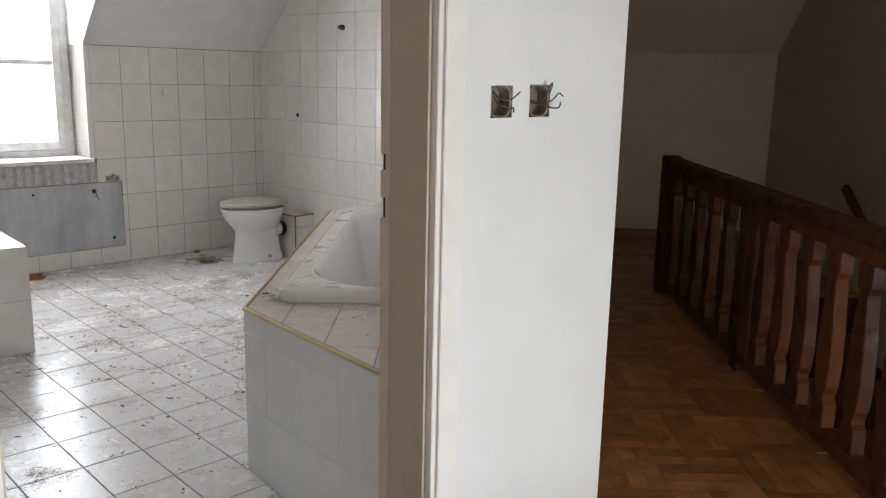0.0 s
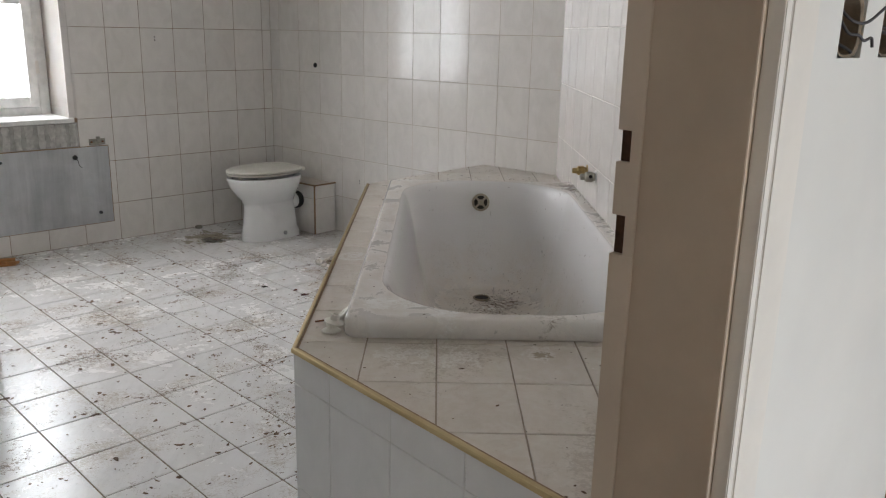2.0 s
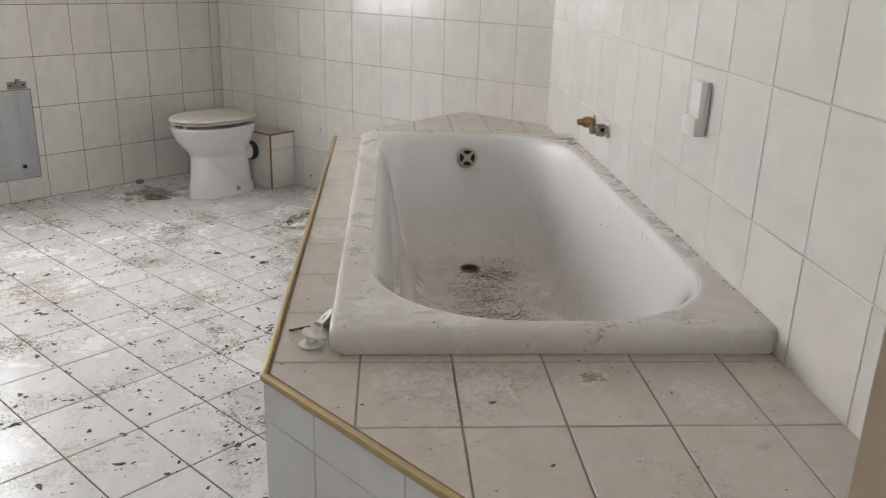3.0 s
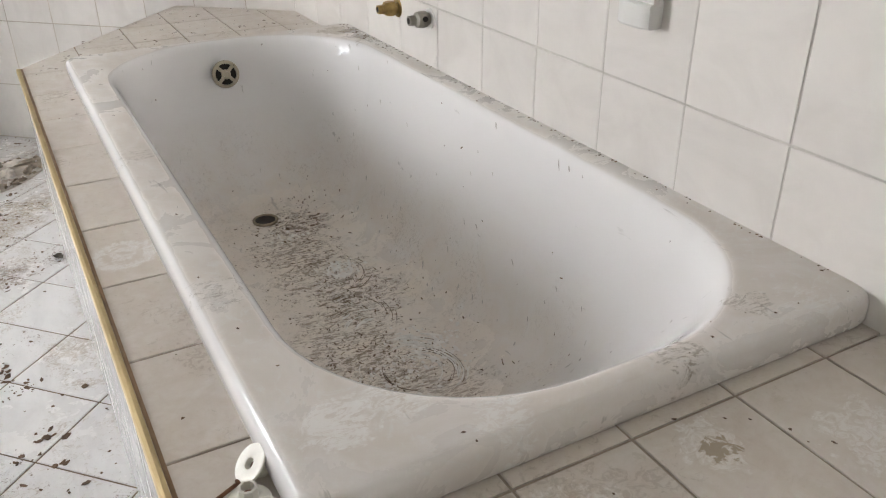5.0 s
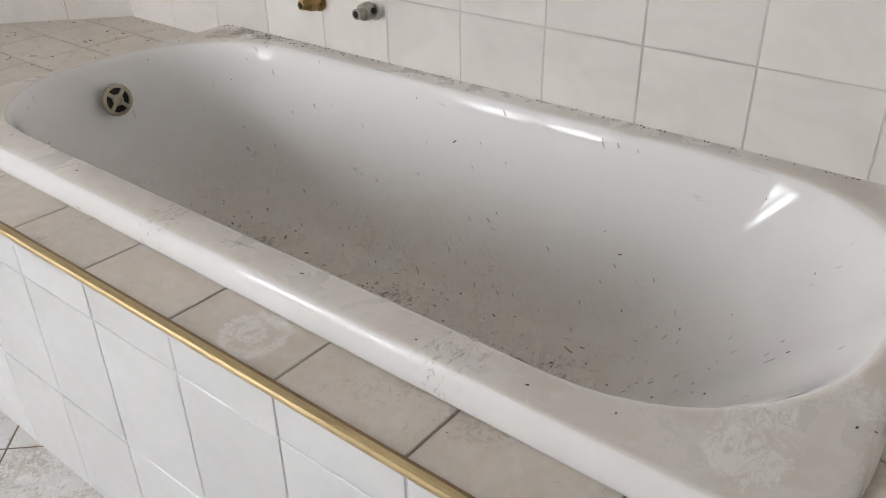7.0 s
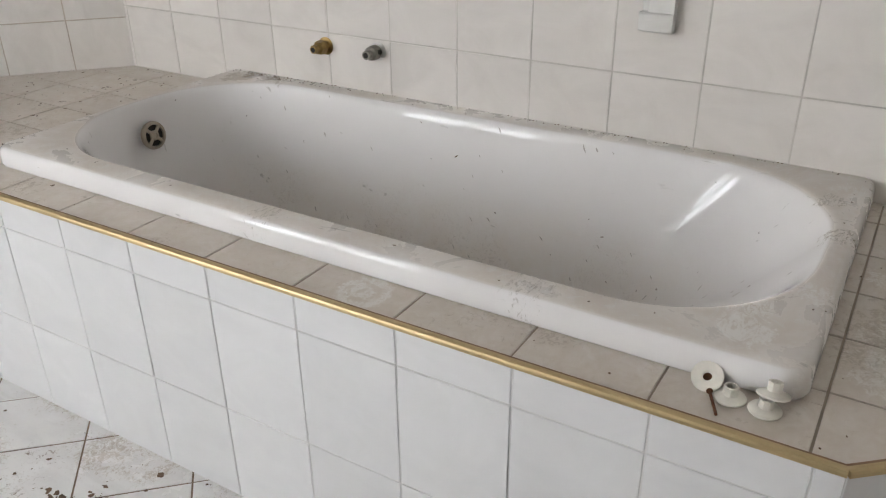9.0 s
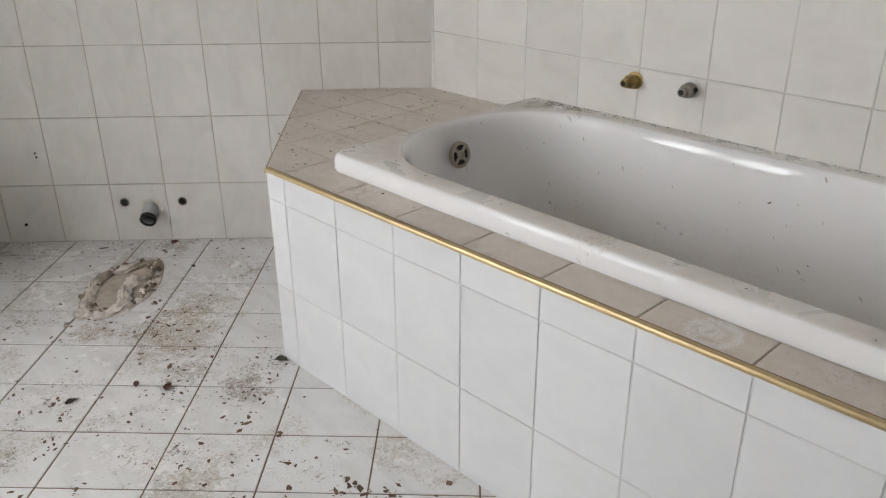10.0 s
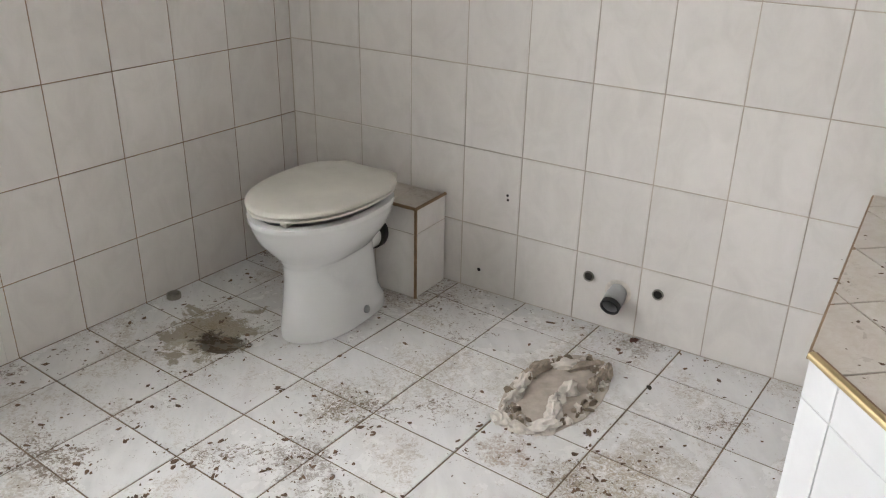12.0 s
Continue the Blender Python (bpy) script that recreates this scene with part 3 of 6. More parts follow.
a, b = K + LEFT * W_A - L_IN * REVEAL, K + LEFT * W_B - L_IN * REVEAL
c, d = roof_pt(W_B, DORMER_H), roof_pt(W_A, DORMER_H)
g0 = [bm.verts.new(p) for p in (a + UP * W_TOP, b + UP * W_TOP, c, d)]
g1 = [bm.verts.new(v.co + UP * 0.1) for v in g0]
bm.faces.new(g0)
bm.faces.new(g1[::-1])
for i in range(4):
    bm.faces.new((g0[i], g1[i], g1[(i + 1) % 4], g0[(i + 1) % 4]))
structure(finish(bm, "trim_dormer", PLASTER), "white plastered reveal of the window")

# ---- hall ----
HALL_X0, HALL_X1, HALL_Y0, HALL_Y1 = -2.6, 2.62, -1.6, 6.87
WELL_X, WELL_Y = 1.39, 5.15
bm = bmesh.new()
edge = meet(DO + D_IN * 0.07, DOOR, Vector((HALL_X0, 0, 0)), YY)
hall_outline = [(HALL_X0, HALL_Y0), (WELL_X, HALL_Y0), (WELL_X, WELL_Y), (HALL_X1, WELL_Y), (HALL_X1, HALL_Y1), (HX - 0.01, HALL_Y1), (HX - 0.01, CORNER_H.y + 0.1), ((DO + D_IN * 0.07 + DOOR * 0.42).x, (DO + D_IN * 0.07 + DOOR * 0.42).y), (edge.x, edge.y)]
prism(bm, [Vector((x, y, 0)) for x, y in hall_outline], -0.2, -0.009)
hall_floor = structure(finish(bm, "floor_hall", PARQUET), "worn brown oak mosaic parquet in the hall")
wall_slab("wall_hall_far", Vector((HX - 0.1, HALL_Y1, 0)), Vector((HALL_X1 + 0.2, HALL_Y1, 0)), YY, -2.8, CEIL, "plain beige end wall of the hall", HALL_BEIGE)
# stairwell wall; unseen hall window behind the start of the walk, inferred from light
HW0, HW1, HWZ0, HWZ1 = -0.95, 0.25, -0.45, 0.75
bm = bmesh.new()
for y0, y1, z0, z1 in ((HALL_Y0 - 0.2, HW0, -2.8, CEIL), (HW1, HALL_Y1 + 0.2, -2.8, CEIL), (HW0, HW1, -2.8, HWZ0), (HW0, HW1, HWZ1, CEIL)):
    prism(bm, [Vector((HALL_X1, y0, 0)), Vector((HALL_X1 + 0.2, y0, 0)), Vector((HALL_X1 + 0.2, y1, 0)), Vector((HALL_X1, y1, 0))], z0, z1)
structure(finish(bm, "wall_stair", STAIR_BEIGE), "plain wall of the stairwell with a window opening")
wall_slab("wall_hall_side_far", Vector((HALL_X0, HALL_Y0 - 0.2, 0)), edge + YY * 0.3, Vector((-1, 0, 0)), -0.2, CEIL, "plain hall wall", HALL_PAINT)
# wall behind the start of the walk
bm = bmesh.new()
for x0, x1, z0, z1 in ((HALL_X0 - 0.2, HALL_X1 + 0.2, -2.8, CEIL),):
    prism(bm, [Vector((x0, HALL_Y0, 0)), Vector((x1, HALL_Y0, 0)), Vector((x1, HALL_Y0 - 0.2, 0)), Vector((x0, HALL_Y0 - 0.2, 0))], z0, z1)
structure(finish(bm, "wall_hall_near", HALL_PAINT), "plain hall wall behind the start of the walk")
bm = bmesh.new()
prism(bm, [Vector((HALL_X0 - 0.2, HALL_Y0 - 0.2, 0)), Vector((HALL_X1 + 0.2, HALL_Y0 - 0.2, 0)), Vector((HALL_X1 + 0.2, HALL_Y1 + 0.2, 0)), Vector((HX - 0.1, HALL_Y1 + 0.2, 0)), Vector((HX - 0.1, CORNER_H.y, 0)), Vector((edge.x - 0.2, edge.y + 0.1, 0))], CEIL + 0.003, CEIL + 0.12)
# hall roof slope over the far end
q = [(HX - 0.1, HALL_Y1 + 0.1, 1.43), (HALL_X1 + 0.1, HALL_Y1 + 0.1, 1.43), (HALL_X1 + 0.1, HALL_Y1 - 1.25, CEIL + 0.07), (HX - 0.1, HALL_Y1 - 1.25, CEIL + 0.07)]
lo = [bm.verts.new(p) for p in q]
hi = [bm.verts.new((p[0], p[1] + 0.08, p[2] + 0.08)) for p in q]
bm.faces.new(lo)
bm.faces.new(hi[::-1])
for i in range(4):
    bm.faces.new((lo[i], hi[i], hi[(i + 1) % 4], lo[(i + 1) % 4]))
structure(finish(bm, "ceiling_hall", HALL_BEIGE), "plain hall ceiling with a slope over the far end")
bm = bmesh.new()
prism(bm, [Vector((WELL_X, HALL_Y0, 0)), Vector((HALL_X1, HALL_Y0, 0)), Vector((HALL_X1, HALL_Y1, 0)), Vector((WELL_X, HALL_Y1, 0))], -2.8, -2.7)
structure(finish(bm, "floor_below", PARQUET), "dark floor at the foot of the stairs")
bm = bmesh.new()
prism(bm, [Vector((WELL_X - 0.1, HALL_Y0, 0)), Vector((WELL_X, HALL_Y0, 0)), Vector((WELL_X, WELL_Y, 0)), Vector((WELL_X - 0.1, WELL_Y, 0))], -2.75, -0.2)
structure(finish(bm, "wall_well", HALL_PAINT), "plain side of the stairwell below the hall floor")
bm = bmesh.new()
box(bm, (HX + 0.012, HALL_Y1 - 0.016, -0.009), (HALL_X1, HALL_Y1, 0.075), bevel=0.004)
structure(finish(bm, "baseboard", SKIRT), "brown wooden skirting board along the hall wall")

# ---- tub surround ----
NL = Vector((-0.657, 2.566, 0))
BL = Vector((-0.666, 4.508, 0))
BB = K + BACK * ((Vector((-0.103, 5.143, 0)) - K).dot(BACK)) + B_IN * 0.008
NR = meet(NL, heading(-49.3), DO + D_IN * THICK, DOOR)
surround = thing("tub_surround", "tiled platform around the bathtub with gold edge strip, dusty", "tub surround", (NL.x, NL.y, 0))
surround_inv = Matrix.Translation((-NL.x, -NL.y, 0))


def to_surround(ob):
    ob.matrix_basis = surround_inv @ ob.matrix_basis
    return ob


TUB = (-0.560, WX - 0.004, 2.632, 4.385)            # outer rim of the bathtub: x0 x1 y0 y1
deck_poly = [NL, NR, C_DT, C_BT, BB, BL]
core = inset(deck_poly, 0.0022)
bm = bmesh.new()
for z0, z1, pts in ((0, DECK - 0.006, core), (DECK - 0.006, DECK - 0.0022, inset(deck_poly, 0.008))):
    # a ring of masonry around the tub's hollow
    hole = [Vector((TUB[0] + 0.02, TUB[2] + 0.02, 0)), Vector((TUB[1] - 0.01, TUB[2] + 0.02, 0)), Vector((TUB[1] - 0.01, TUB[3] - 0.012, 0)), Vector((TUB[0] + 0.02, TUB[3] - 0.012, 0))]
    a, b, c_, d_, e_, f_ = pts
    h0, h1, h2, h3 = hole
    for ring in ([a, b, c_, h1, h0], [c_, d_, h2, h1], [d_, e_, f_, h3, h2], [f_, a, h0, h3]):
        prism(bm, ring, z0, z1)
    to_surround(part("core" if z0 == 0 else "bed", bm, GROUT_PALE if z0 == 0 else GROUT_DECK, surround, "pale grouting behind the tiles" if z0 == 0 else "brownish grouting under the tiles"))
    bm = bmesh.new()
bm.free()

X, Y = Vector((1, 0, 0)), Vector((0, 1, 0))
inv = surround_inv


before = set(bpy.data.objects)
bound = [(p.x, p.y) for p in [NL, NR, C_DT, C_BT, BB, BL]]
tile_field(surround, DECK_TILE, (0, 0, DECK - 0.008), X, Y, UP, bound, 0.153, 0.2038, -0.505, 2.611, 0.0035, 0.008,
           [(TUB[0] + 0.02, TUB[2] + 0.02, TUB[1] + 0.02, TUB[3] - 0.02)])
# apron along the tub
AP_ROW = 0.477


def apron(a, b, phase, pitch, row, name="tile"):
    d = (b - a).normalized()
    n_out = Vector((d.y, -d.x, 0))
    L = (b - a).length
    tile_field(surround, TILE_WINDOW_LIT, a - n_out * 0.0075, d, UP, n_out, [(0.001, 0.002), (L - 0.001, 0.002), (L - 0.001, DECK - 0.004), (0.001, DECK - 0.004)], pitch, 0.2475, phase, row, 0.0028, 0.007)


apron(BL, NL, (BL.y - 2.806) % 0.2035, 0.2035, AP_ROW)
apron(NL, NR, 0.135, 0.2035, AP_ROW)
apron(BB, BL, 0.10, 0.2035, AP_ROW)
for ob in set(bpy.data.objects) - before:
    to_surround(ob)


def edge_strip(a, b, r=0.0055):
    d = (b - a).normalized()
    out = Vector((d.y, -d.x, 0))
    bm = bmesh.new()
    # a quarter-round strip with a flat lip
    prof = [(-0.006, 0.0028), (-0.001, 0.003), (0.003, 0.0015), (0.0045, -0.002), (0.0048, -0.007), (0.001, -0.0078), (-0.002, -0.003), (-0.006, -0.0015)]
    rings = [[a + d * s + out * x + UP * (DECK + z) for x, z in prof] for s in (0.0, (b - a).length)]
    loft(bm, rings, True, True)
    lip = bmesh.new()
    a2, b2 = a - out * 0.0065, b - out * 0.0065
    prism(lip, [a2, a2 - out * 0.005, b2 - out * 0.005, b2], DECK - 0.004, DECK + 0.0012)
    if not r:
        lip.free()
    else:
        to_surround(part("joint", lip, BROWN_TRIM, surround, "dark brown joint"))
    return to_surround(part("edge_strip", bm, BRASS if r else BROWN_TRIM, surround, "gold-coloured metal edge strip"))


edge_strip(BL, NL)
edge_strip(NL, NR)
strip_b = edge_strip(BB, BL, 0)
strip_b.location.z -= 0.0035
strip_b.data.materials[0] = BROWN_TRIM
strip_b["label"] = "thin dull brown edge strip"

# ---- bathtub ----


def rounded(x0, x1, y0, y1, r, z, n=12, r_near=None):
    """Outline of a rounded rectangle, counter-clockwise from the near left corner; r_near: radius at the near end."""
    rn = r if r_near is None else r_near
    out = []
    for cx, cy, a0, rr in ((x0 + rn, y0 + rn, 180, rn), (x1 - rn, y0 + rn, 270, rn), (x1 - r, y1 - r, 0, r), (x0 + r, y1 - r, 90, r)):
        arc = [Vector((cx + rr * math.cos(radians(a0 + 90 * k / n)), cy + rr * math.sin(radians(a0 + 90 * k / n)), z)) for k in range(n + 1)]
        if out:
            out += [out[-1].lerp(arc[0], k / 10) for k in range(1, 10)]
        out += arc
    last, first = out[-1], out[0]
    return out + [last.lerp(first, k / 10) for k in range(1, 10)]


def smooth_rows(rows, steps):
    """Rows of numbers joined by a smooth curve."""
    out = []
    for i in range(len(rows) - 1):
        p = [np.array(rows[max(0, min(len(rows) - 1, i + k))], float) for k in (-1, 0, 1, 2)]
        for k in range(steps):
            t = k / steps
            out.append(0.5 * (2 * p[1] + (p[2] - p[0]) * t + (2 * p[0] - 5 * p[1] + 4 * p[2] - p[3]) * t * t + (3 * p[1] - p[0] - 3 * p[2] + p[3]) * t ** 3))
    return out + [np.array(rows[-1], float)]


def bathtub():
    tub = thing("bathtub", "white enamelled bathtub, dusty and silted, set in a tiled platform", "bathtub", ((TUB[0] + TUB[1]) / 2, (TUB[2] + TUB[3]) / 2, DECK))
    inv = Matrix.Translation(-tub.location)
    x0, x1, y0, y1 = TUB
    RIM = DECK + 0.049
    bm = bmesh.new()
    rings = []
    for inset, z, r in ((0.004, DECK + 0.001, 0.03), (0.0, DECK + 0.010, 0.032), (0.001, RIM - 0.015, 0.032), (0.004, RIM - 0.006, 0.031), (0.009, RIM - 0.0015, 0.03), (0.016, RIM, 0.028)):
        rings.append(rounded(x0 + inset, x1 + 0.018 - inset, y0 + inset, y1 - inset, r, z))
    ix0, ix1, iy0, iy1 = -0.487, 0.172, 2.678, 4.364
    # rim, then basin: insets at the left, right, near and far side, depth, radius at the far and near end
    profile = [(-0.014, -0.011, -0.014, -0.012, 0.0, 0.285, 0.28),
               (-0.004, 0.004, -0.002, -0.002, 0.003, 0.28, 0.272),
               (0.008, 0.0150, 0.013, 0.008, 0.018, 0.275, 0.265),
               (0.022, 0.0232, 0.049, 0.020, 0.06, 0.268, 0.255),
               (0.040, 0.036, 0.123, 0.036, 0.14, 0.258, 0.24),
               (0.058, 0.053, 0.217, 0.055, 0.24, 0.245, 0.225),
               (0.080, 0.074, 0.308, 0.080, 0.33, 0.225, 0.21),
               (0.106, 0.100, 0.40, 0.108, 0.39, 0.20, 0.21),
               (0.145, 0.138, 0.52, 0.145, 0.425, 0.16, 0.17),
               (0.200, 0.190, 0.62, 0.20, 0.436, 0.11, 0.12),
               (0.29, 0.285, 0.85, 0.45, 0.438, 0.03, 0.03)]
    for a, b, c, d, dep, r, rn in smooth_rows(profile, 3):
        rings.append(rounded(ix0 + a, ix1 - b, iy0 + c, iy1 - d, r, RIM - dep, 12, rn))
    loft(bm, rings, False, True)
    bmesh.ops.transform(bm, matrix=inv, verts=bm.verts)
    part("basin", bm, ENAMEL, tub, "white enamel, dusty rim and silted bottom", 70)
    # overflow rosette on the far end wall
    chrome = plain("dull_chrome", (0.44, 0.385, 0.31), 0.34, 1.0, vary=0.2, scale=60)
    m = inv @ Matrix.Translation((-0.172, 4.312, 0.522)) @ Euler((radians(82), 0, 0)).to_matrix().to_4x4()
    bm = bmesh.new()
    lathe(bm, [(0.036, -0.006), (0.038, 0.0), (0.036, 0.006), (0.029, 0.007), (0.028, 0.002), (0.0, 0.002)][:5], m, 28, False)
    for k in range(4):
        mk = m @ Matrix.Rotation(radians(45 + 90 * k), 4, "Z")
        box(bm, (0.008, -0.0045, 0.001), (0.030, 0.0045, 0.006), mk, 0.001, 1)
    lathe(bm, [(0.013, 0.0), (0.013, 0.007), (0.008, 0.008), (0.007, 0.004)], m, 16, True)
    ov = part("overflow", bm, chrome, tub, "round chrome overflow grille with four slots", 40)
    bm = bmesh.new()
    lathe(bm, [(0.033, -0.004), (0.033, 0.0012)], m, 24, True)
    part("opening", bm, DARK, ov, "overflow opening, its depth painted dark on a disc")
    bm = bmesh.new()
    m = inv @ Matrix.Translation((-0.168, 4.10, RIM - 0.434))
    lathe(bm, [(0.034, -0.004), (0.035, 0.002), (0.031, 0.004), (0.026, -0.001)], m, 28, False)
    dr = part("drain", bm, plain("tarnished_drain_metal", (0.24, 0.19, 0.13), 0.45, 0.7, vary=0.4, scale=70), tub, "tarnished metal drain ring", 40)
    bm = bmesh.new()
    lathe(bm, [(0.028, -0.003), (0.027, 0.001)], m, 24, True)
    part("opening", bm, DARK, dr, "drain opening, its depth painted dark on a disc")
    return tub


bathtub()

# ---- toilet ----


def oval(w, front, back, z, n=40, square=0.0, cx=0.0):
    """Seat-like outline: half width w, reaching front (towards +y) and back, with a squarer rear."""
    out = []
    for k in range(n):
        a = 2 * math.pi * k / n
        c, s = math.cos(a), math.sin(a)
        ly = front if s > 0 else back
        e = 1.0 if s > 0 else 1.0 - square
        out.append(Vector((cx + w * math.copysign(abs(c) ** (e if s < 0 else 1.0), c), ly * math.copysign(abs(s) ** (e if s < 0 else 1.0), s), z)))
    return out


TOILET = pose(-1.372, 5.702, 0, 0, 0, math.degrees(math.atan2(B_IN.y, B_IN.x)) - 90)


def toilet():
    t = thing("toilet", "white ceramic toilet with closed yellowed plastic lid, on the dirty tiles", "toilet")
    t.matrix_local = TOILET
    bm = bmesh.new()
    rings = [oval(0.104, 0.166, 0.205, 0.0, square=0.45), oval(0.103, 0.165, 0.205, 0.02, square=0.45), oval(0.094, 0.152, 0.197, 0.10, square=0.42), oval(0.089, 0.144, 0.19, 0.17, square=0.4),
             oval(0.089, 0.144, 0.185, 0.215, square=0.35), oval(0.101, 0.158, 0.185, 0.243, square=0.3), oval(0.126, 0.186, 0.19, 0.272, square=0.28), oval(0.149, 0.212, 0.197, 0.305, square=0.28),
             oval(0.162, 0.228, 0.203, 0.34, square=0.3), oval(0.166, 0.234, 0.206, 0.358, square=0.3), oval(0.169, 0.238, 0.207, 0.364, square=0.3), oval(0.168, 0.237, 0.206, 0.376, square=0.3),
             oval(0.150, 0.215, 0.185, 0.379, square=0.3), oval(0.135, 0.200, 0.165, 0.372, square=0.2), oval(0.115, 0.175, 0.14, 0.30), oval(0.06, 0.10, 0.07, 0.22)]
    fine = []
    for lo, hi in zip(rings[1:5], rings[2:6]):
        fine += [[Vector(p).lerp(Vector(q), k / 6) for p, q in zip(lo, hi)] for k in range(6)]
    loft(bm, rings[:1] + fine + rings[5:], True, True)
    for v in bm.verts:                              # the hollow of the foot behind its slanting shoulder
        if v.co.z < 0.26:
            cut = min(1.0, max(0.0, (v.co.z - 0.055 - (v.co.y + 0.07) * 0.95) / 0.018)) * min(1.0, max(0.0, (v.co.z - 0.035) / 0.02)) * min(1.0, max(0.0, (0.25 - v.co.z) / 0.05))
            v.co.x *= 1 - 0.22 * cut * cut * (3 - 2 * cut)
    body = part("bowl", bm, CERAMIC, t, "glossy white ceramic", 60)
    bm = bmesh.new()
    loft(bm, [oval(0.160, 0.228, 0.20, 0.393, square=0.35), oval(0.168, 0.237, 0.205, 0.396, square=0.35), oval(0.168, 0.237, 0.205, 0.402, square=0.35), oval(0.160, 0.230, 0.198, 0.405, square=0.35)], True, True)
    part("seat", bm, SEAT, t, "yellowed plastic seat ring", 50)
    bm = bmesh.new()
    loft(bm, [oval(0.166, 0.234, 0.207, 0.4075, square=0.35), oval(0.171, 0.240, 0.211, 0.410, square=0.35), oval(0.170, 0.239, 0.210, 0.417, square=0.35), oval(0.162, 0.231, 0.202, 0.422, square=0.35), oval(0.08, 0.12, 0.10, 0.424, square=0.3)], True, True)
    lid = part("lid", bm, SEAT, t, "closed yellowed plastic lid", 50)
    for x in (-0.07, 0.07):
        bm = bmesh.new()
        lathe(bm, [(0.014, -0.03), (0.015, -0.02), (0.015, 0.02), (0.014, 0.03)], pose(x, -0.208, 0.405, 0, 90, 0), 14)
        part("hinge", bm, SEAT, t, "plastic hinge", 50)
    for x in (-0.05, 0.05):
        bm = bmesh.new()
        box(bm, (x - 0.012, 0.19, 0.379), (x + 0.012, 0.21, 0.394), None, 0.002, 1)
        part("buffer", bm, SEAT, t)
    # the outlet
    bm = bmesh.new()
    lathe(bm, [(0.040, 0.0), (0.046, 0.02), (0.046, 0.045), (0.046, 0.065)], pose(0, -0.15, 0.20, 90, 0, 0), 24)
    part("outlet", bm, CERAMIC, t, "ceramic outlet spigot", 50)
    bm = bmesh.new()
    lathe(bm, [(0.047, 0.0), (0.052, 0.004), (0.052, 0.028), (0.048, 0.032), (0.048, 0.08)], pose(0, -0.212, 0.20, 90, 0, 0), 24)
    part("collar", bm, RUBBER, t, "black rubber pipe collar", 50)
    for x in (-1, 1):
        bm = bmesh.new()
        lathe(bm, [(0.012, 0.0), (0.012, 0.006), (0.008, 0.010)], pose(x * 0.100, -0.06, 0.035, 0, x * 75, 0), 14)
        part("bolt_cap", bm, GREY_PIPE, t, "round bolt cap", 50)
    return t


toilet()

# ---- tiled pipe box behind the toilet ----


def pipe_box():
    s0, s1, dep, h = 0.10, 0.622, 0.172, 0.300
    t = thing("pipe_box", "low white tiled pipe casing with brown trim behind the toilet", "pipe casing", tuple(K + BACK * s1 + B_IN * 0.0))
    inv = Matrix.Translation(-t.location)
    a, b = K + BACK * s0 + B_IN * 0.007, K + BACK * s1 + B_IN * 0.007
    a2, b2 = K + BACK * s0 + B_IN * dep, K + BACK * s1 + B_IN * dep
    bm = bmesh.new()
    i = 0.0022
    prism(bm, [p for p in (a, b - BACK * i, b2 - BACK * i - B_IN * i, a2 - B_IN * i)], 0, h - i)
    bmesh.ops.transform(bm, matrix=inv, verts=bm.verts)
    part("core", bm, GROUT_WALL, t)
    before = set(bpy.data.objects)
    L = s1 - s0
    tile_field(t, WALL_TILE, a2 - B_IN * 0.007, BACK, UP, B_IN, [(0, 0.002), (L - 0.003, 0.002), (L - 0.003, h - 0.004), (0, h - 0.004)], 0.2, 0.245, L - 0.155, 0.217)
    tile_field(t, WALL_TILE, b2 - BACK * 0.007, -B_IN, UP, BACK, [(0.003, 0.002), (dep - 0.008, 0.002), (dep - 0.008, h - 0.004), (0.003, h - 0.004)], 0.2, 0.245, 0.003, 0.217)
    tile_field(t, DECK_TILE, a + UP * (h - 0.007), B_IN, BACK, UP, [(0, 0), (dep - 0.010, 0), (dep - 0.010, L - 0.004), (0, L - 0.004)], 0.2, 0.153, -0.01, L - 0.11)
    for ob in set(bpy.data.objects) - before:
        ob.matrix_basis = inv @ ob.matrix_basis
    for q0, q1, nm in ((b2, b2 + UP * h, "v"), (b2 + UP * h, b + UP * h, "r"), (a2 + UP * h, b2 + UP * h, "f")):
        bm = bmesh.new()
        d = (q1 - q0).normalized()
        tube(bm, [q0 + d * 0.001, q1], 0.0052, 8)
        bmesh.ops.transform(bm, matrix=inv @ Matrix.Translation(-BACK * 0.002 - B_IN * 0.002), verts=bm.verts)
        part("trim_strip", bm, BROWN_TRIM, t, "brown edge trim", 40)


pipe_box()

# ---- low tiled block by the doorway ----


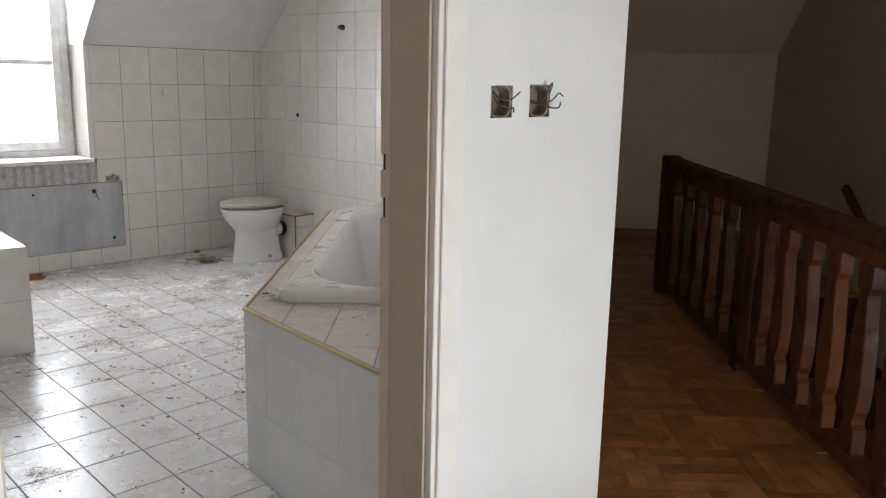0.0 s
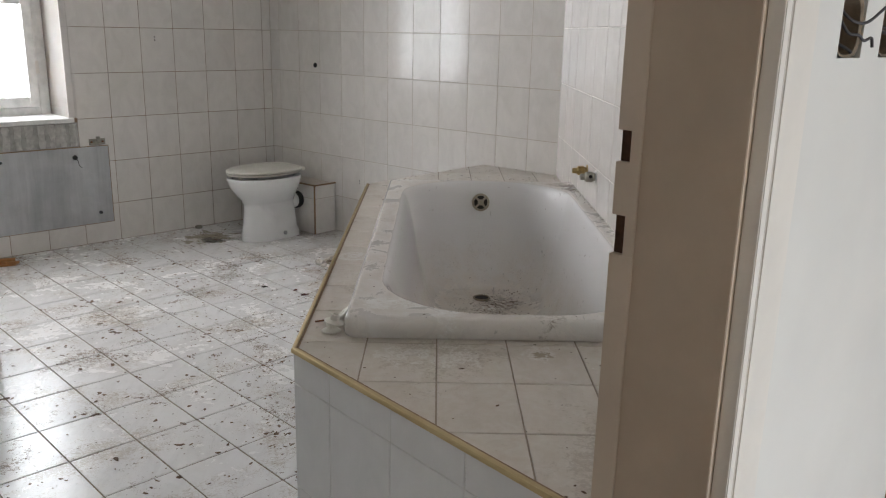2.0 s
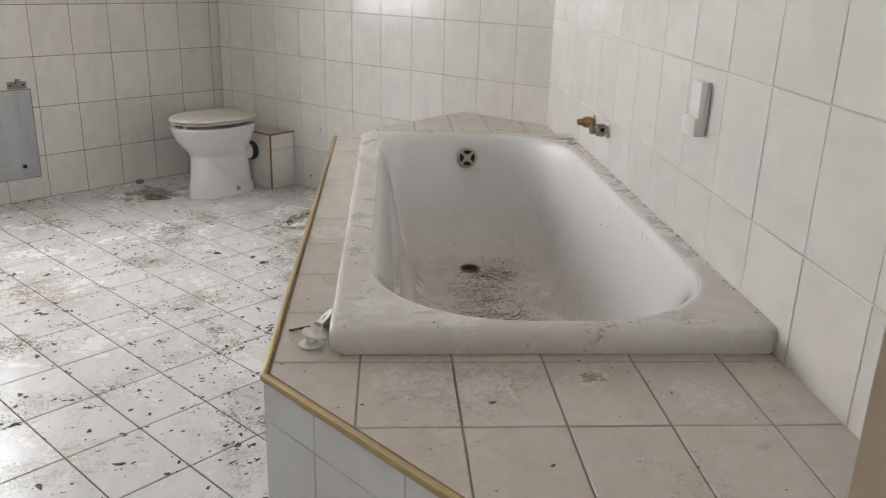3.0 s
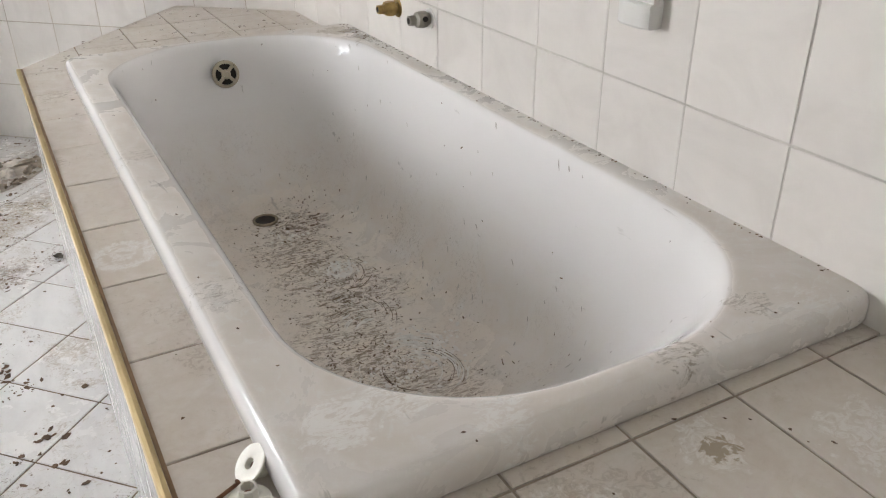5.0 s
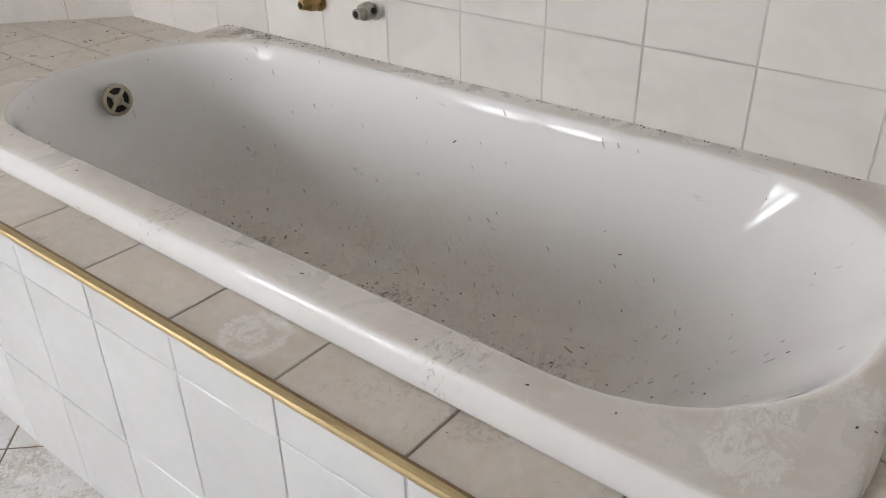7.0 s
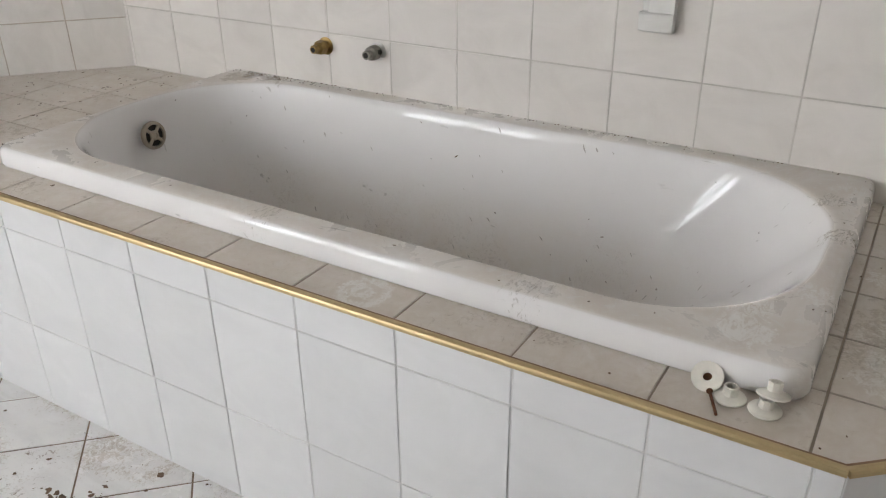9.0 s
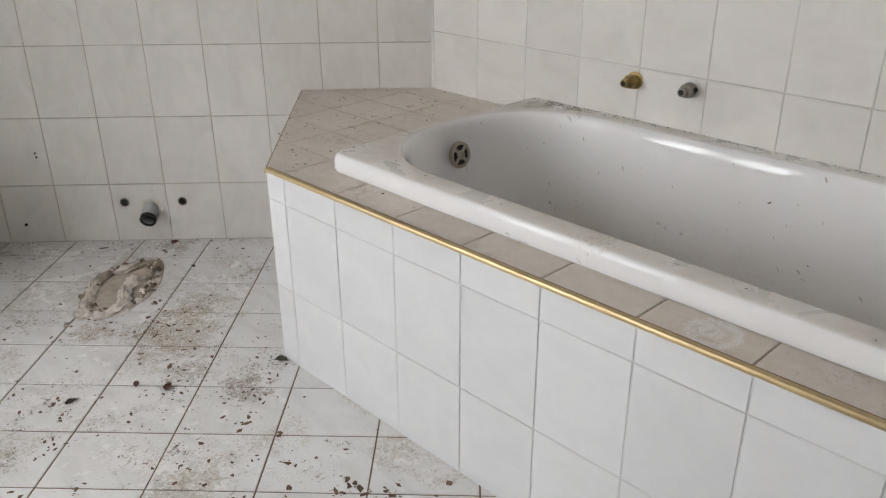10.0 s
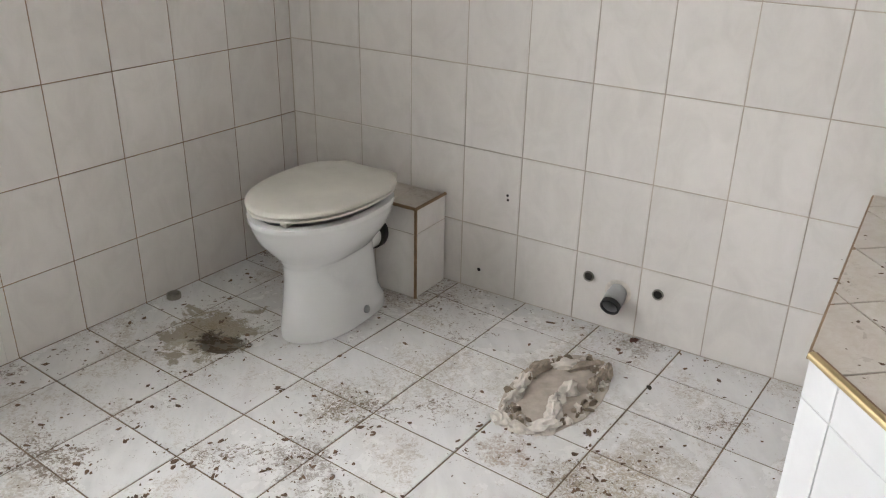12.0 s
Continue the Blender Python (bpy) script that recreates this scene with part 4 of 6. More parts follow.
def low_block():
    c = Vector((-1.910, 3.675, 0))
    d, n = heading(-139), heading(131)
    t = thing("tiled_block", "low white tiled block with an open top near the doorway", "washstand", tuple(c))
    h, L, W = 0.497, 0.75, 0.62
    inv = Matrix.Translation(-c)
    bm = bmesh.new()
    i = 0.0022
    o = c + d * i + n * i
    outer = [o, o + d * (L - 2 * i), o + d * (L - 2 * i) + n * (W - 2 * i), o + n * (W - 2 * i)]
    hole = [c + d * 0.17 + n * 0.12, c + d * 0.60 + n * 0.12, c + d * 0.60 + n * 0.48, c + d * 0.17 + n * 0.48]
    prism(bm, outer, 0, 0.30)
    for k in range(4):
        j = (k + 1) % 4
        prism(bm, [outer[k], outer[j], hole[j], hole[k]], 0.30, h - i)
    bmesh.ops.transform(bm, matrix=inv, verts=bm.verts)
    part("core", bm, GROUT_WALL, t)
    before = set(bpy.data.objects)
    tile_field(t, WALL_TILE, c + n * 0.007, -d, UP, -n, [(-L, 0.002), (-0.001, 0.002), (-0.001, h - 0.002), (-L, h - 0.002)], 0.2, 0.2475, 0.02, 0.0)
    tile_field(t, WALL_TILE, c + d * 0.007, n, UP, -d, [(0.001, 0.002), (W, 0.002), (W, h - 0.002), (0.001, h - 0.002)], 0.2, 0.2475, -0.02, 0.0)
    tile_field(t, WALL_TILE, c + UP * (h - 0.007), n, d, UP, [(0.003, 0.003), (0.003, L), (W, L), (W, 0.003)][::-1], 0.2475, 0.2, 0, 0, holes=[(0.12, 0.17, 0.48, 0.60)])
    for ob in set(bpy.data.objects) - before:
        ob.matrix_basis = inv @ ob.matrix_basis


low_block()

# ---- tiles of walls and floor ----
FLOOR_DIR = heading(-46.0)
F_U, F_V = FLOOR_DIR, Vector((-FLOOR_DIR.y, FLOOR_DIR.x, 0))
fo = Vector((-1.592, 5.252, 0))
room2d = [((p - fo).dot(F_U), (p - fo).dot(F_V)) for p in ROOM]
if area2(room2d) < 0:
    room2d = room2d[::-1]
tile_field(floor, FLOOR_TILE, fo + UP * -0.0075, F_U, F_V, UP, room2d, 0.2456, 0.1984, 0, 0, 0.004, 0.0075)
tile_field(wall_left, WALL_TILE, K, -LEFT, UP, L_IN, [(-S_LEFT, 0.002), (0.0, 0.002), (0.0, KNEE - 0.004), (-S_LEFT, KNEE - 0.004)], 0.2, 0.2455, -0.06, 0.217,
           holes=[(-W_B, W_Z, -W_A, 3), (-2.05, 0.112, -1.092, 0.556), (-2.5, 0.556, -1.25, W_Z)], sink=0.0055)
L_BACK = (C_BT - K).length
tile_field(wall_back, WALL_TILE, K, BACK, UP, B_IN, [(0.007, 0.002), (L_BACK, 0.002), (L_BACK, CEIL - 0.01), (SLOPE_TOP, CEIL - 0.01), (0.007, KNEE)], 0.196, 0.2455, 0.094, 0.22, sink=0.0055)
tile_field(wall_tub, WALL_TILE, Vector((WX, 0, 0)), -Y, UP, -X, [(-C_BT.y, 0.4), (-C_DT.y, 0.4), (-C_DT.y, CEIL - 0.01), (-C_BT.y, CEIL - 0.01)], 0.2015, 0.2455, -2.803, 0.748, sink=0.0055)

# ---- window ----


def window():
    w = structure(new("window_1"), "weathered white wooden casement window in the dormer")
    o = K - L_IN * REVEAL
    w.location = o + LEFT * W_A + UP * W_Z
    inv = Matrix.Translation(-w.location)
    ax = -LEFT
    m = inv @ Matrix.Translation(o) @ Matrix((ax, UP.cross(ax), UP)).transposed().to_4x4()   # x against the wall's run, y out of it, z up
    sgn = 1 if UP.cross(ax).dot(L_IN) > 0 else -1

    def bar(name, s0, s1, z0, z1, d0, d1, parent=w, mat=WOOD_WHITE, label="", bev=0.004):
        bm = bmesh.new()
        lo = (-s1, min(sgn * d0, sgn * d1), z0)
        hi = (-s0, max(sgn * d0, sgn * d1), z1)
        box(bm, lo, hi, m, bev, 2)
        return part(name, bm, mat, parent, label)
    top = W_TOP
    mid = (W_A + W_B) / 2
    f = 0.055
    bar("frame_bar", W_A + 0.001, W_A + f, W_Z, top, -0.02, 0.05)
    bar("frame_bar", W_B - f, W_B - 0.001, W_Z, top, -0.02, 0.05)
    bar("frame_bar", W_A + f, W_B - f, top - f, top, -0.02, 0.05)
    bar("frame_bar", W_A + f, W_B - f, W_Z, W_Z + 0.045, -0.02, 0.05)
    bar("mullion", mid - 0.03, mid + 0.03, W_Z + 0.045, top - f, -0.02, 0.05)
    for s0, s1 in ((W_A + f + 0.003, mid - 0.033), (mid + 0.033, W_B - f - 0.003)):
        z0, z1 = W_Z + 0.048, top - f - 0.003
        sash = bar("casement", s0, s0 + 0.05, z0, z1, -0.005, 0.06)
        bar("rail", s1 - 0.05, s1, z0, z1, -0.005, 0.06, sash)
        bar("rail", s0 + 0.05, s1 - 0.05, z0, z0 + 0.055, -0.005, 0.06, sash)
        bar("rail", s0 + 0.05, s1 - 0.05, z1 - 0.05, z1, -0.005, 0.06, sash)
        bar("glazing_bar", s0 + 0.05, s1 - 0.05, CROSS - 0.016, CROSS + 0.016, 0.0, 0.05, sash)
        for za, zb in ((z0 + 0.05, CROSS - 0.014), (CROSS + 0.014, z1 - 0.048)):
            g = bar("pane", s0 + 0.048, s1 - 0.048, za, zb, 0.022, 0.026, sash, GLASS, "", 0)
            g.visible_shadow = False
        for z in (z0 + 0.18, z1 - 0.42):
            bar("hinge", s0 - 0.012 if s0 < mid - 0.2 else s1 - 0.006, s0 + 0.006 if s0 < mid - 0.2 else s1 + 0.012, z, z + 0.07, 0.05, 0.064, sash, FRAME_LIGHT, "painted hinge", 0.003)
    bar("window_sill", W_A - 0.02, W_B + 0.02, W_Z - 0.022, W_Z + 0.004, 0.03, REVEAL + 0.03, w, WOOD_WHITE, "white window board", 0.006)
    return w


CROSS = 1.325
window()

# ---- door lining ----


def door_frame():
    d = structure(new("door_1"), "beige painted metal door lining without its door leaf")
    d.location = DO + DOOR * D_R
    inv = Matrix.Translation(-d.location)
    for s, k in ((D_R, 1), (D_L, -1)):
        def piece(name, s0, s1, t0, t1, z0, z1, mat, label="", parent=d, bev=0.003):
            bm = bmesh.new()
            a, b = DO + DOOR * (s + k * s0), DO + DOOR * (s + k * s1)
            prism(bm, [a + D_IN * t0, b + D_IN * t0, b + D_IN * t1, a + D_IN * t1], z0, z1)
            if bev:
                bmesh.ops.bevel(bm, geom=list(bm.edges), offset=bev, segments=2, affect="EDGES")
            bmesh.ops.transform(bm, matrix=inv, verts=bm.verts)
            return part(name, bm, mat, parent, label)
        slots = ((0.980, 1.024), (1.082, 1.116)) if k == 1 else ()
        back = THICK - 0.011                        # the rear edge of the lining is broken by the latch slots
        piece("lining", -0.024, 0.0, 0.006, back, 0.0, D_H, FRAME_PAINT, "beige painted lining", d, 0.0008)
        z = 0.0
        for z0, z1 in slots + ((D_H, D_H),):
            piece("lining", -0.024, 0.0, back, THICK + 0.004, z, z0, FRAME_PAINT, "beige painted lining", d, 0.0006)
            piece("rebate_strip", -0.027, -0.024, THICK - 0.026, THICK + 0.004, z, z0, FRAME_MID, "beige painted rebate", d, 0.0006)
            if z1 > z0:
                piece("latch_slot", -0.019, 0.0, back, THICK + 0.003, z0, z1, SLOT_DARK, "latch slot, its shade painted dark brown on the fill", d, 0)
                piece("rebate_strip", -0.027, -0.024, THICK - 0.026, back - 0.002, z0, z1, FRAME_MID, "beige painted rebate", d, 0.0004)
            z = z1
        piece("architrave", 0.007, 0.066, -0.009, 0.0, 0.0, D_H + 0.06, FRAME_LIGHT, "cream painted casing on the hall side", d, 0.0015)
        piece("bead", -0.016, -0.0035, -0.012, 0.006, 0.0, D_H + 0.02, FRAME_LIGHT, "pale bead", d, 0.0012)
        piece("rebate", -0.0035, 0.007, -0.004, 0.0, 0.0, D_H, FRAME_PAINT, "beige painted groove", d, 0)
        piece("casing", -0.002, 0.05, THICK, THICK + 0.010, 0.0, D_H + 0.05, FRAME_LIGHT, "cream painted casing on the bathroom side")
    bm = bmesh.new()
    a, b = DO + DOOR * (D_L + 0.024), DO + DOOR * (D_R - 0.024)
    prism(bm, [a + D_IN * 0.006, b + D_IN * 0.006, b + D_IN * (THICK + 0.004), a + D_IN * (THICK + 0.004)], D_H - 0.024, D_H)
    bmesh.ops.transform(bm, matrix=inv, verts=bm.verts)
    part("lining", bm, FRAME_PAINT, d, "beige painted head")
    return d


door_frame()

# ---- stair railing in the hall ----


def railing():
    RX, Y0, Y1 = 1.345, 1.62, 5.08
    t = thing("stair_railing", "dark stained wooden balustrade along the open stairwell", "railing", (RX, Y1, 0))
    inv = Matrix.Translation(-t.location)

    def piece(name, lo, hi, bev=0.006, label="", parent=t):
        bm = bmesh.new()
        box(bm, lo, hi, inv, bev, 2)
        return part(name, bm, RAIL_WOOD, parent, label)
    piece("handrail", (RX - 0.045, Y0, 0.785), (RX + 0.045, Y1 - 0.04, 0.840), 0.014, "moulded wooden handrail")
    piece("rail", (RX - 0.022, Y0, 0.725), (RX + 0.022, Y1 - 0.04, 0.783), 0.004)
    piece("rail", (RX - 0.03, Y0, 0.03), (RX + 0.03, Y1 - 0.04, 0.085), 0.004)
    piece("newel", (RX - 0.05, Y1 - 0.045, -0.009), (RX + 0.05, Y1 + 0.05, 0.845), 0.008, "square newel post")
    piece("newel", (RX - 0.045, 3.62, -0.009), (RX + 0.045, 3.71, 0.784), 0.006, "square newel post")
    prof = [(0.046, 0.085), (0.046, 0.17), (0.027, 0.19), (0.027, 0.205), (0.044, 0.235), (0.054, 0.32), (0.047, 0.45), (0.034, 0.56), (0.027, 0.61), (0.027, 0.625), (0.046, 0.65), (0.046, 0.725)]
    mesh = None
    ys = [4.92 - 0.235 * k for k in range(6)] + [3.50 - 0.215 * k for k in range(9)]
    for y in ys:
        if mesh is None:
            bm = bmesh.new()
            loft(bm, [[Vector((sx * 0.024, sy * w, z)) for sx, sy in ((-1, -1), (1, -1), (1, 1), (-1, 1))] for w, z in prof], True, True)
            bmesh.ops.bevel(bm, geom=list(bm.edges), offset=0.003, segments=1, affect="EDGES")
            first = part("baluster", bm, RAIL_WOOD, t)
            mesh = first.data
            ob = first
        else:
            ob = new("baluster", mesh)
            ob.parent = t
        ob.location = inv @ Vector((RX, y, 0))
    return t


railing()

# ---- lights in the window openings ----
c = K + LEFT * (W_A + W_B) / 2 - L_IN * (REVEAL + 0.35) + UP * 1.45
window_light("window_light", c, c + L_IN - UP * 0.15, 2.4, 1.8, WIN_POWER, (0.992, 0.985, 1.0))
c = Vector((HALL_X1 + 0.25, (HW0 + HW1) / 2, (HWZ0 + HWZ1) / 2))
window_light("hall_window_light", c, c - X, HW1 - HW0, HWZ1 - HWZ0, HALL_POWER, (0.87, 0.94, 1.0))

# ---- fittings on the walls ----
MORTAR = plain("crumbly_mortar", (0.73, 0.675, 0.61), 0.95, vary=0.3, scale=30, bump=0.6)
MORTAR_TAN = plain("dirty_mortar", (0.40, 0.33, 0.26), 0.95, vary=0.4, scale=40, bump=0.6)
MORTAR_BROWN = plain("brown_mortar", (0.23, 0.18, 0.13), 0.95, vary=0.4, scale=40, bump=0.6)
OLD_BRASS = plain("old_brass", (0.36, 0.25, 0.10), 0.42, 1.0, vary=0.35, scale=60, bump=0.2)
OLD_METAL = plain("grey_metal", (0.34, 0.32, 0.28), 0.45, 1.0, vary=0.3, scale=60, bump=0.2)
PLASTIC = plain("white_plastic", (0.74, 0.73, 0.70), 0.35, vary=0.05, scale=30, bump=0.02)
CREAM_PLASTIC = plain("cream_plastic", (0.80, 0.77, 0.69), 0.4, vary=0.12, scale=40, bump=0.03)
RUST = plain("rusty_steel", (0.17, 0.07, 0.03), 0.8, vary=0.4, scale=80, bump=0.3)
WIRE = plain("dark_wire_sheath", (0.06, 0.055, 0.06), 0.5)
FLAKE = plain("dried_leaf_crumbs", (0.15, 0.095, 0.058), 0.9, vary=0.55, scale=45, bump=0.3)
FLAKE_PALE = plain("paint_flakes", (0.62, 0.60, 0.56), 0.8, vary=0.2, scale=45, bump=0.2)


def grey_sheet():
    m, t, p = material("galvanised_sheet", 0.42, 0.25)
    n = Net(t)
    pos = n.world()
    mp = t.nodes.new("ShaderNodeMapping")
    mp.inputs["Scale"].default_value = (9, 9, 0.8)
    n.link(pos, mp.inputs[0])
    streak = n.noise(mp.outputs[0], 1.0, 5, 0.65, 0.3)
    blot = n.noise(pos, 5.0, 5, 0.6, 0.4)
    col = n.ramp(n.maths("ADD", n.maths("MULTIPLY", streak, 0.6), n.maths("MULTIPLY", blot, 0.4)), (0.34, (0.33, 0.335, 0.345)), (0.52, (0.47, 0.475, 0.485)), (0.68, (0.60, 0.605, 0.61)))
    n.link(col, p.inputs["Base Color"])
    n.link(n.bump(blot, 0.2, 0.01), p.inputs["Normal"])
    return m


SHEET = grey_sheet()


def frame_at(p, z_axis, up=UP):
    x = up.cross(z_axis).normalized()
    return Matrix.Translation(p) @ Matrix((x, z_axis.cross(x), z_axis)).transposed().to_4x4()


def service_panel():
    s0, s1, z0, z1 = 1.097, 2.045, 0.116, 0.552
    c = K + LEFT * s0 + UP * z0
    t = thing("service_panel", "grey sheet metal cover under the window, streaked and scuffed", "panel", tuple(c))
    m = frame_at(Vector((0, 0, 0)), L_IN)
    bm = bmesh.new()
    nx, nz = 14, 8
    x_sign = 1 if (m.to_3x3() @ Vector((1, 0, 0))).dot(LEFT) > 0 else -1
    grid = [[bm.verts.new((x_sign * (s1 - s0) * i / nx, (z1 - z0) * j / nz, 0.004 + 0.006 * math.sin(math.pi * i / nx) * math.sin(math.pi * j / nz) + 0.0012 * noise.noise(Vector((i * 0.9, j * 0.8, 1))))) for j in range(nz + 1)] for i in range(nx + 1)]
    for i in range(nx):
        for j in range(nz):
            bm.faces.new((grid[i][j], grid[i + 1][j], grid[i + 1][j + 1], grid[i][j + 1]))
    r = bmesh.ops.extrude_face_region(bm, geom=list(bm.faces))
    bmesh.ops.translate(bm, vec=(0, 0, -0.003), verts=[v for v in r["geom"] if isinstance(v, bmesh.types.BMVert)])
    bmesh.ops.transform(bm, matrix=m, verts=bm.verts)
    part("sheet", bm, SHEET, t, "", 40)
    for s, z, r in ((1.285, 0.500, 0.013), (1.170, 0.177, 0.009), (1.665, 0.505, 0.007)):
        bm = bmesh.new()
        lathe(bm, [(r, 0.0), (r * 1.1, 0.006), (r * 0.8, 0.016), (r * 0.3, 0.018)], frame_at(LEFT * (s - s0) + UP * (z - z0) + L_IN * 0.004, L_IN), 12)
        part("clip", bm, RUBBER, t, "black rubber clip", 50)
    bm = bmesh.new()
    tube(bm, [LEFT * (1.285 - s0) + UP * (0.500 - z0) + L_IN * 0.02, LEFT * 0.178 + UP * 0.365 + L_IN * 0.022, LEFT * 0.172 + UP * 0.340 + L_IN * 0.018, LEFT * 0.155 + UP * 0.325 + L_IN * 0.012], 0.002, 6)
    part("wire", bm, WIRE, t, "bent black wire end")


service_panel()


def adhesive_ridges():
    """Combed tile adhesive left where the row of tiles under the window board is gone."""
    bed = bmesh.new()
    a, b = K + LEFT * 1.252, K + LEFT * 2.498
    prism(bed, [a, a + L_IN * 0.0012, b + L_IN * 0.0012, b], 0.558, W_Z - 0.024)
    t = tagged(finish(bed, "tile_adhesive", plain("grey_adhesive", (0.44, 0.425, 0.40), 0.95, vary=0.3, scale=22, bump=0.5)), "bare grey combed tile adhesive under the window board", "adhesive")
    r = random.Random(12)
    s = 1.262
    pale = plain("pale_adhesive", (0.56, 0.545, 0.515), 0.95, vary=0.25, scale=40, bump=0.5)
    while s < 2.44:
        w = r.uniform(0.030, 0.044)
        bm = bmesh.new()
        n = 8
        rows = []
        for k in range(n + 1):
            z = 0.562 + (W_Z - 0.030 - 0.562) * k / n
            e0, e1 = r.uniform(-0.005, 0.005), r.uniform(-0.005, 0.005)
            rows.append([K + LEFT * (s + e0) + L_IN * 0.0012 + UP * z, K + LEFT * (s + w * 0.3) + L_IN * (0.004 + r.uniform(0, 0.0015)) + UP * z, K + LEFT * (s + w * 0.7) + L_IN * (0.004 + r.uniform(0, 0.0015)) + UP * z, K + LEFT * (s + w + e1) + L_IN * 0.0012 + UP * z])
        loft(bm, rows, True, True)
        part("ridge", bm, pale, t)
        s += w + r.uniform(0.018, 0.030)


adhesive_ridges()


def wall_bracket():
    c = K + LEFT * 1.155 + UP * 0.578 + L_IN * 0.0015
    t = thing("wall_bracket", "small tarnished metal bracket screwed to the tiles", "bracket", tuple(c))
    m = frame_at(Vector((0, 0, 0)), L_IN)
    bm = bmesh.new()
    box(bm, (-0.045, -0.017, 0), (0.045, 0.017, 0.004), m, 0.001, 1)
    part("plate", bm, OLD_METAL, t)
    bm = bmesh.new()
    box(bm, (-0.008, 0.005, 0.004), (0.012, 0.030, 0.022), m, 0.002, 1)
    part("hook", bm, OLD_METAL, t, "bent hook")
    for x in (-0.032, 0.030):
        bm = bmesh.new()
        lathe(bm, [(0.006, 0.0), (0.006, 0.003), (0.003, 0.005)], m @ Matrix.Translation((x, 0, 0.004)), 10)
        part("screw", bm, RUST, t)


wall_bracket()


def wall_plug(p, n, r, label, length=0.004, pin=False):
    t = thing("wall_plug", label, "wall plug", tuple(p), "plugs in the tiled walls")
    bm = bmesh.new()
    lathe(bm, [(r, 0.0), (r, length * 0.7), (r * 0.8, length)], frame_at(Vector((0, 0, 0)), n), 14)
    part("cap", bm, DARK, t, "", 50)
    if pin:
        bm = bmesh.new()
        lathe(bm, [(0.004, 0.0), (0.004, 0.03), (0.007, 0.032), (0.007, 0.036)], frame_at(Vector((0, 0, 0)), (n - BACK * 1.2).normalized()), 8)
        part("pin", bm, DARK, t)
    return t


F_B = B_IN * 0.0016
F_L = L_IN * 0.0016
wall_plug(K + BACK * 0.448 + UP * 1.0 + F_B, B_IN, 0.014, "dark round plug in the back wall tiles", 0.008)
wall_plug(K + BACK * 0.951 + UP * 1.596 + F_B, B_IN, 0.017, "black plug with a pin high in the back wall", 0.03, True)
# two screw holes, their shade painted as dark discs, and a stain
for s, z, r in ((0.837, 0.340, 0.004), (0.839, 0.326, 0.004), (0.749, 0.07, 0.006)):
    wall_plug(K + BACK * s + UP * z + F_B, B_IN, r, "tiny dark spot on the back wall tiles", 0.001)
for s, z in ((0.775, 1.150), (0.775, 1.132)):
    wall_plug(K + LEFT * s + UP * z + F_L, L_IN, 0.004, "tiny screw hole, painted as a dark disc on the window wall tiles", 0.001)


def pipe_socket(s, z):
    t = thing("water_socket", "open rusty water pipe socket in the back wall", "pipe socket", tuple(K + BACK * s + UP * z + F_B), "water sockets in the back wall")
    m = frame_at(Vector((0, 0, 0)), B_IN)
    bm = bmesh.new()
    lathe(bm, [(0.0165, 0.0), (0.0165, 0.0025), (0.0125, 0.003), (0.0125, -0.02)], m, 20, False)
    part("rim", bm, OLD_METAL, t, "corroded metal rim", 40)
    bm = bmesh.new()
    lathe(bm, [(0.0125, -0.012), (0.0125, 0.0008)], m, 16)
    part("bore", bm, DARK, t, "bore, its depth painted dark on a disc")


pipe_socket(1.117, 0.151)
pipe_socket(1.325, 0.152)


def waste_pipe():
    t = thing("waste_pipe", "grey plastic waste pipe stub sticking out of the tiles", "waste pipe", tuple(K + BACK * 1.21 + UP * 0.125 + F_B))
    m = frame_at(Vector((0, 0, 0)), (B_IN - UP * 0.38).normalized())
    bm = bmesh.new()
    lathe(bm, [(0.026, -0.02), (0.026, 0.012), (0.029, 0.014), (0.029, 0.045), (0.0265, 0.047), (0.0265, 0.058), (0.0225, 0.058), (0.0225, 0.01)], m, 28, False)
    part("pipe", bm, GREY_PIPE, t, "", 40)
    # added black ring, paints the dark of the open pipe end
    bm = bmesh.new()
    lathe(bm, [(0.0275, 0.049), (0.0285, 0.050), (0.0285, 0.064), (0.0235, 0.065), (0.0225, 0.05)], m, 28, False)
    part("seal", bm, RUBBER, t, "black ring added to paint the dark open end", 40)
    bm = bmesh.new()
    lathe(bm, [(0.0225, 0.020), (0.0225, 0.024)], m, 20)
    part("bore", bm, DARK, t, "bore, its depth painted dark on a disc")
    bm = bmesh.new()
    lathe(bm, [(0.040, -0.003), (0.0395, 0.0006), (0.027, 0.0012)], frame_at(Vector((0, 0, 0)), B_IN), 28, False)
    part("collar", bm, MORTAR, t, "grey mortar round the pipe")


waste_pipe()


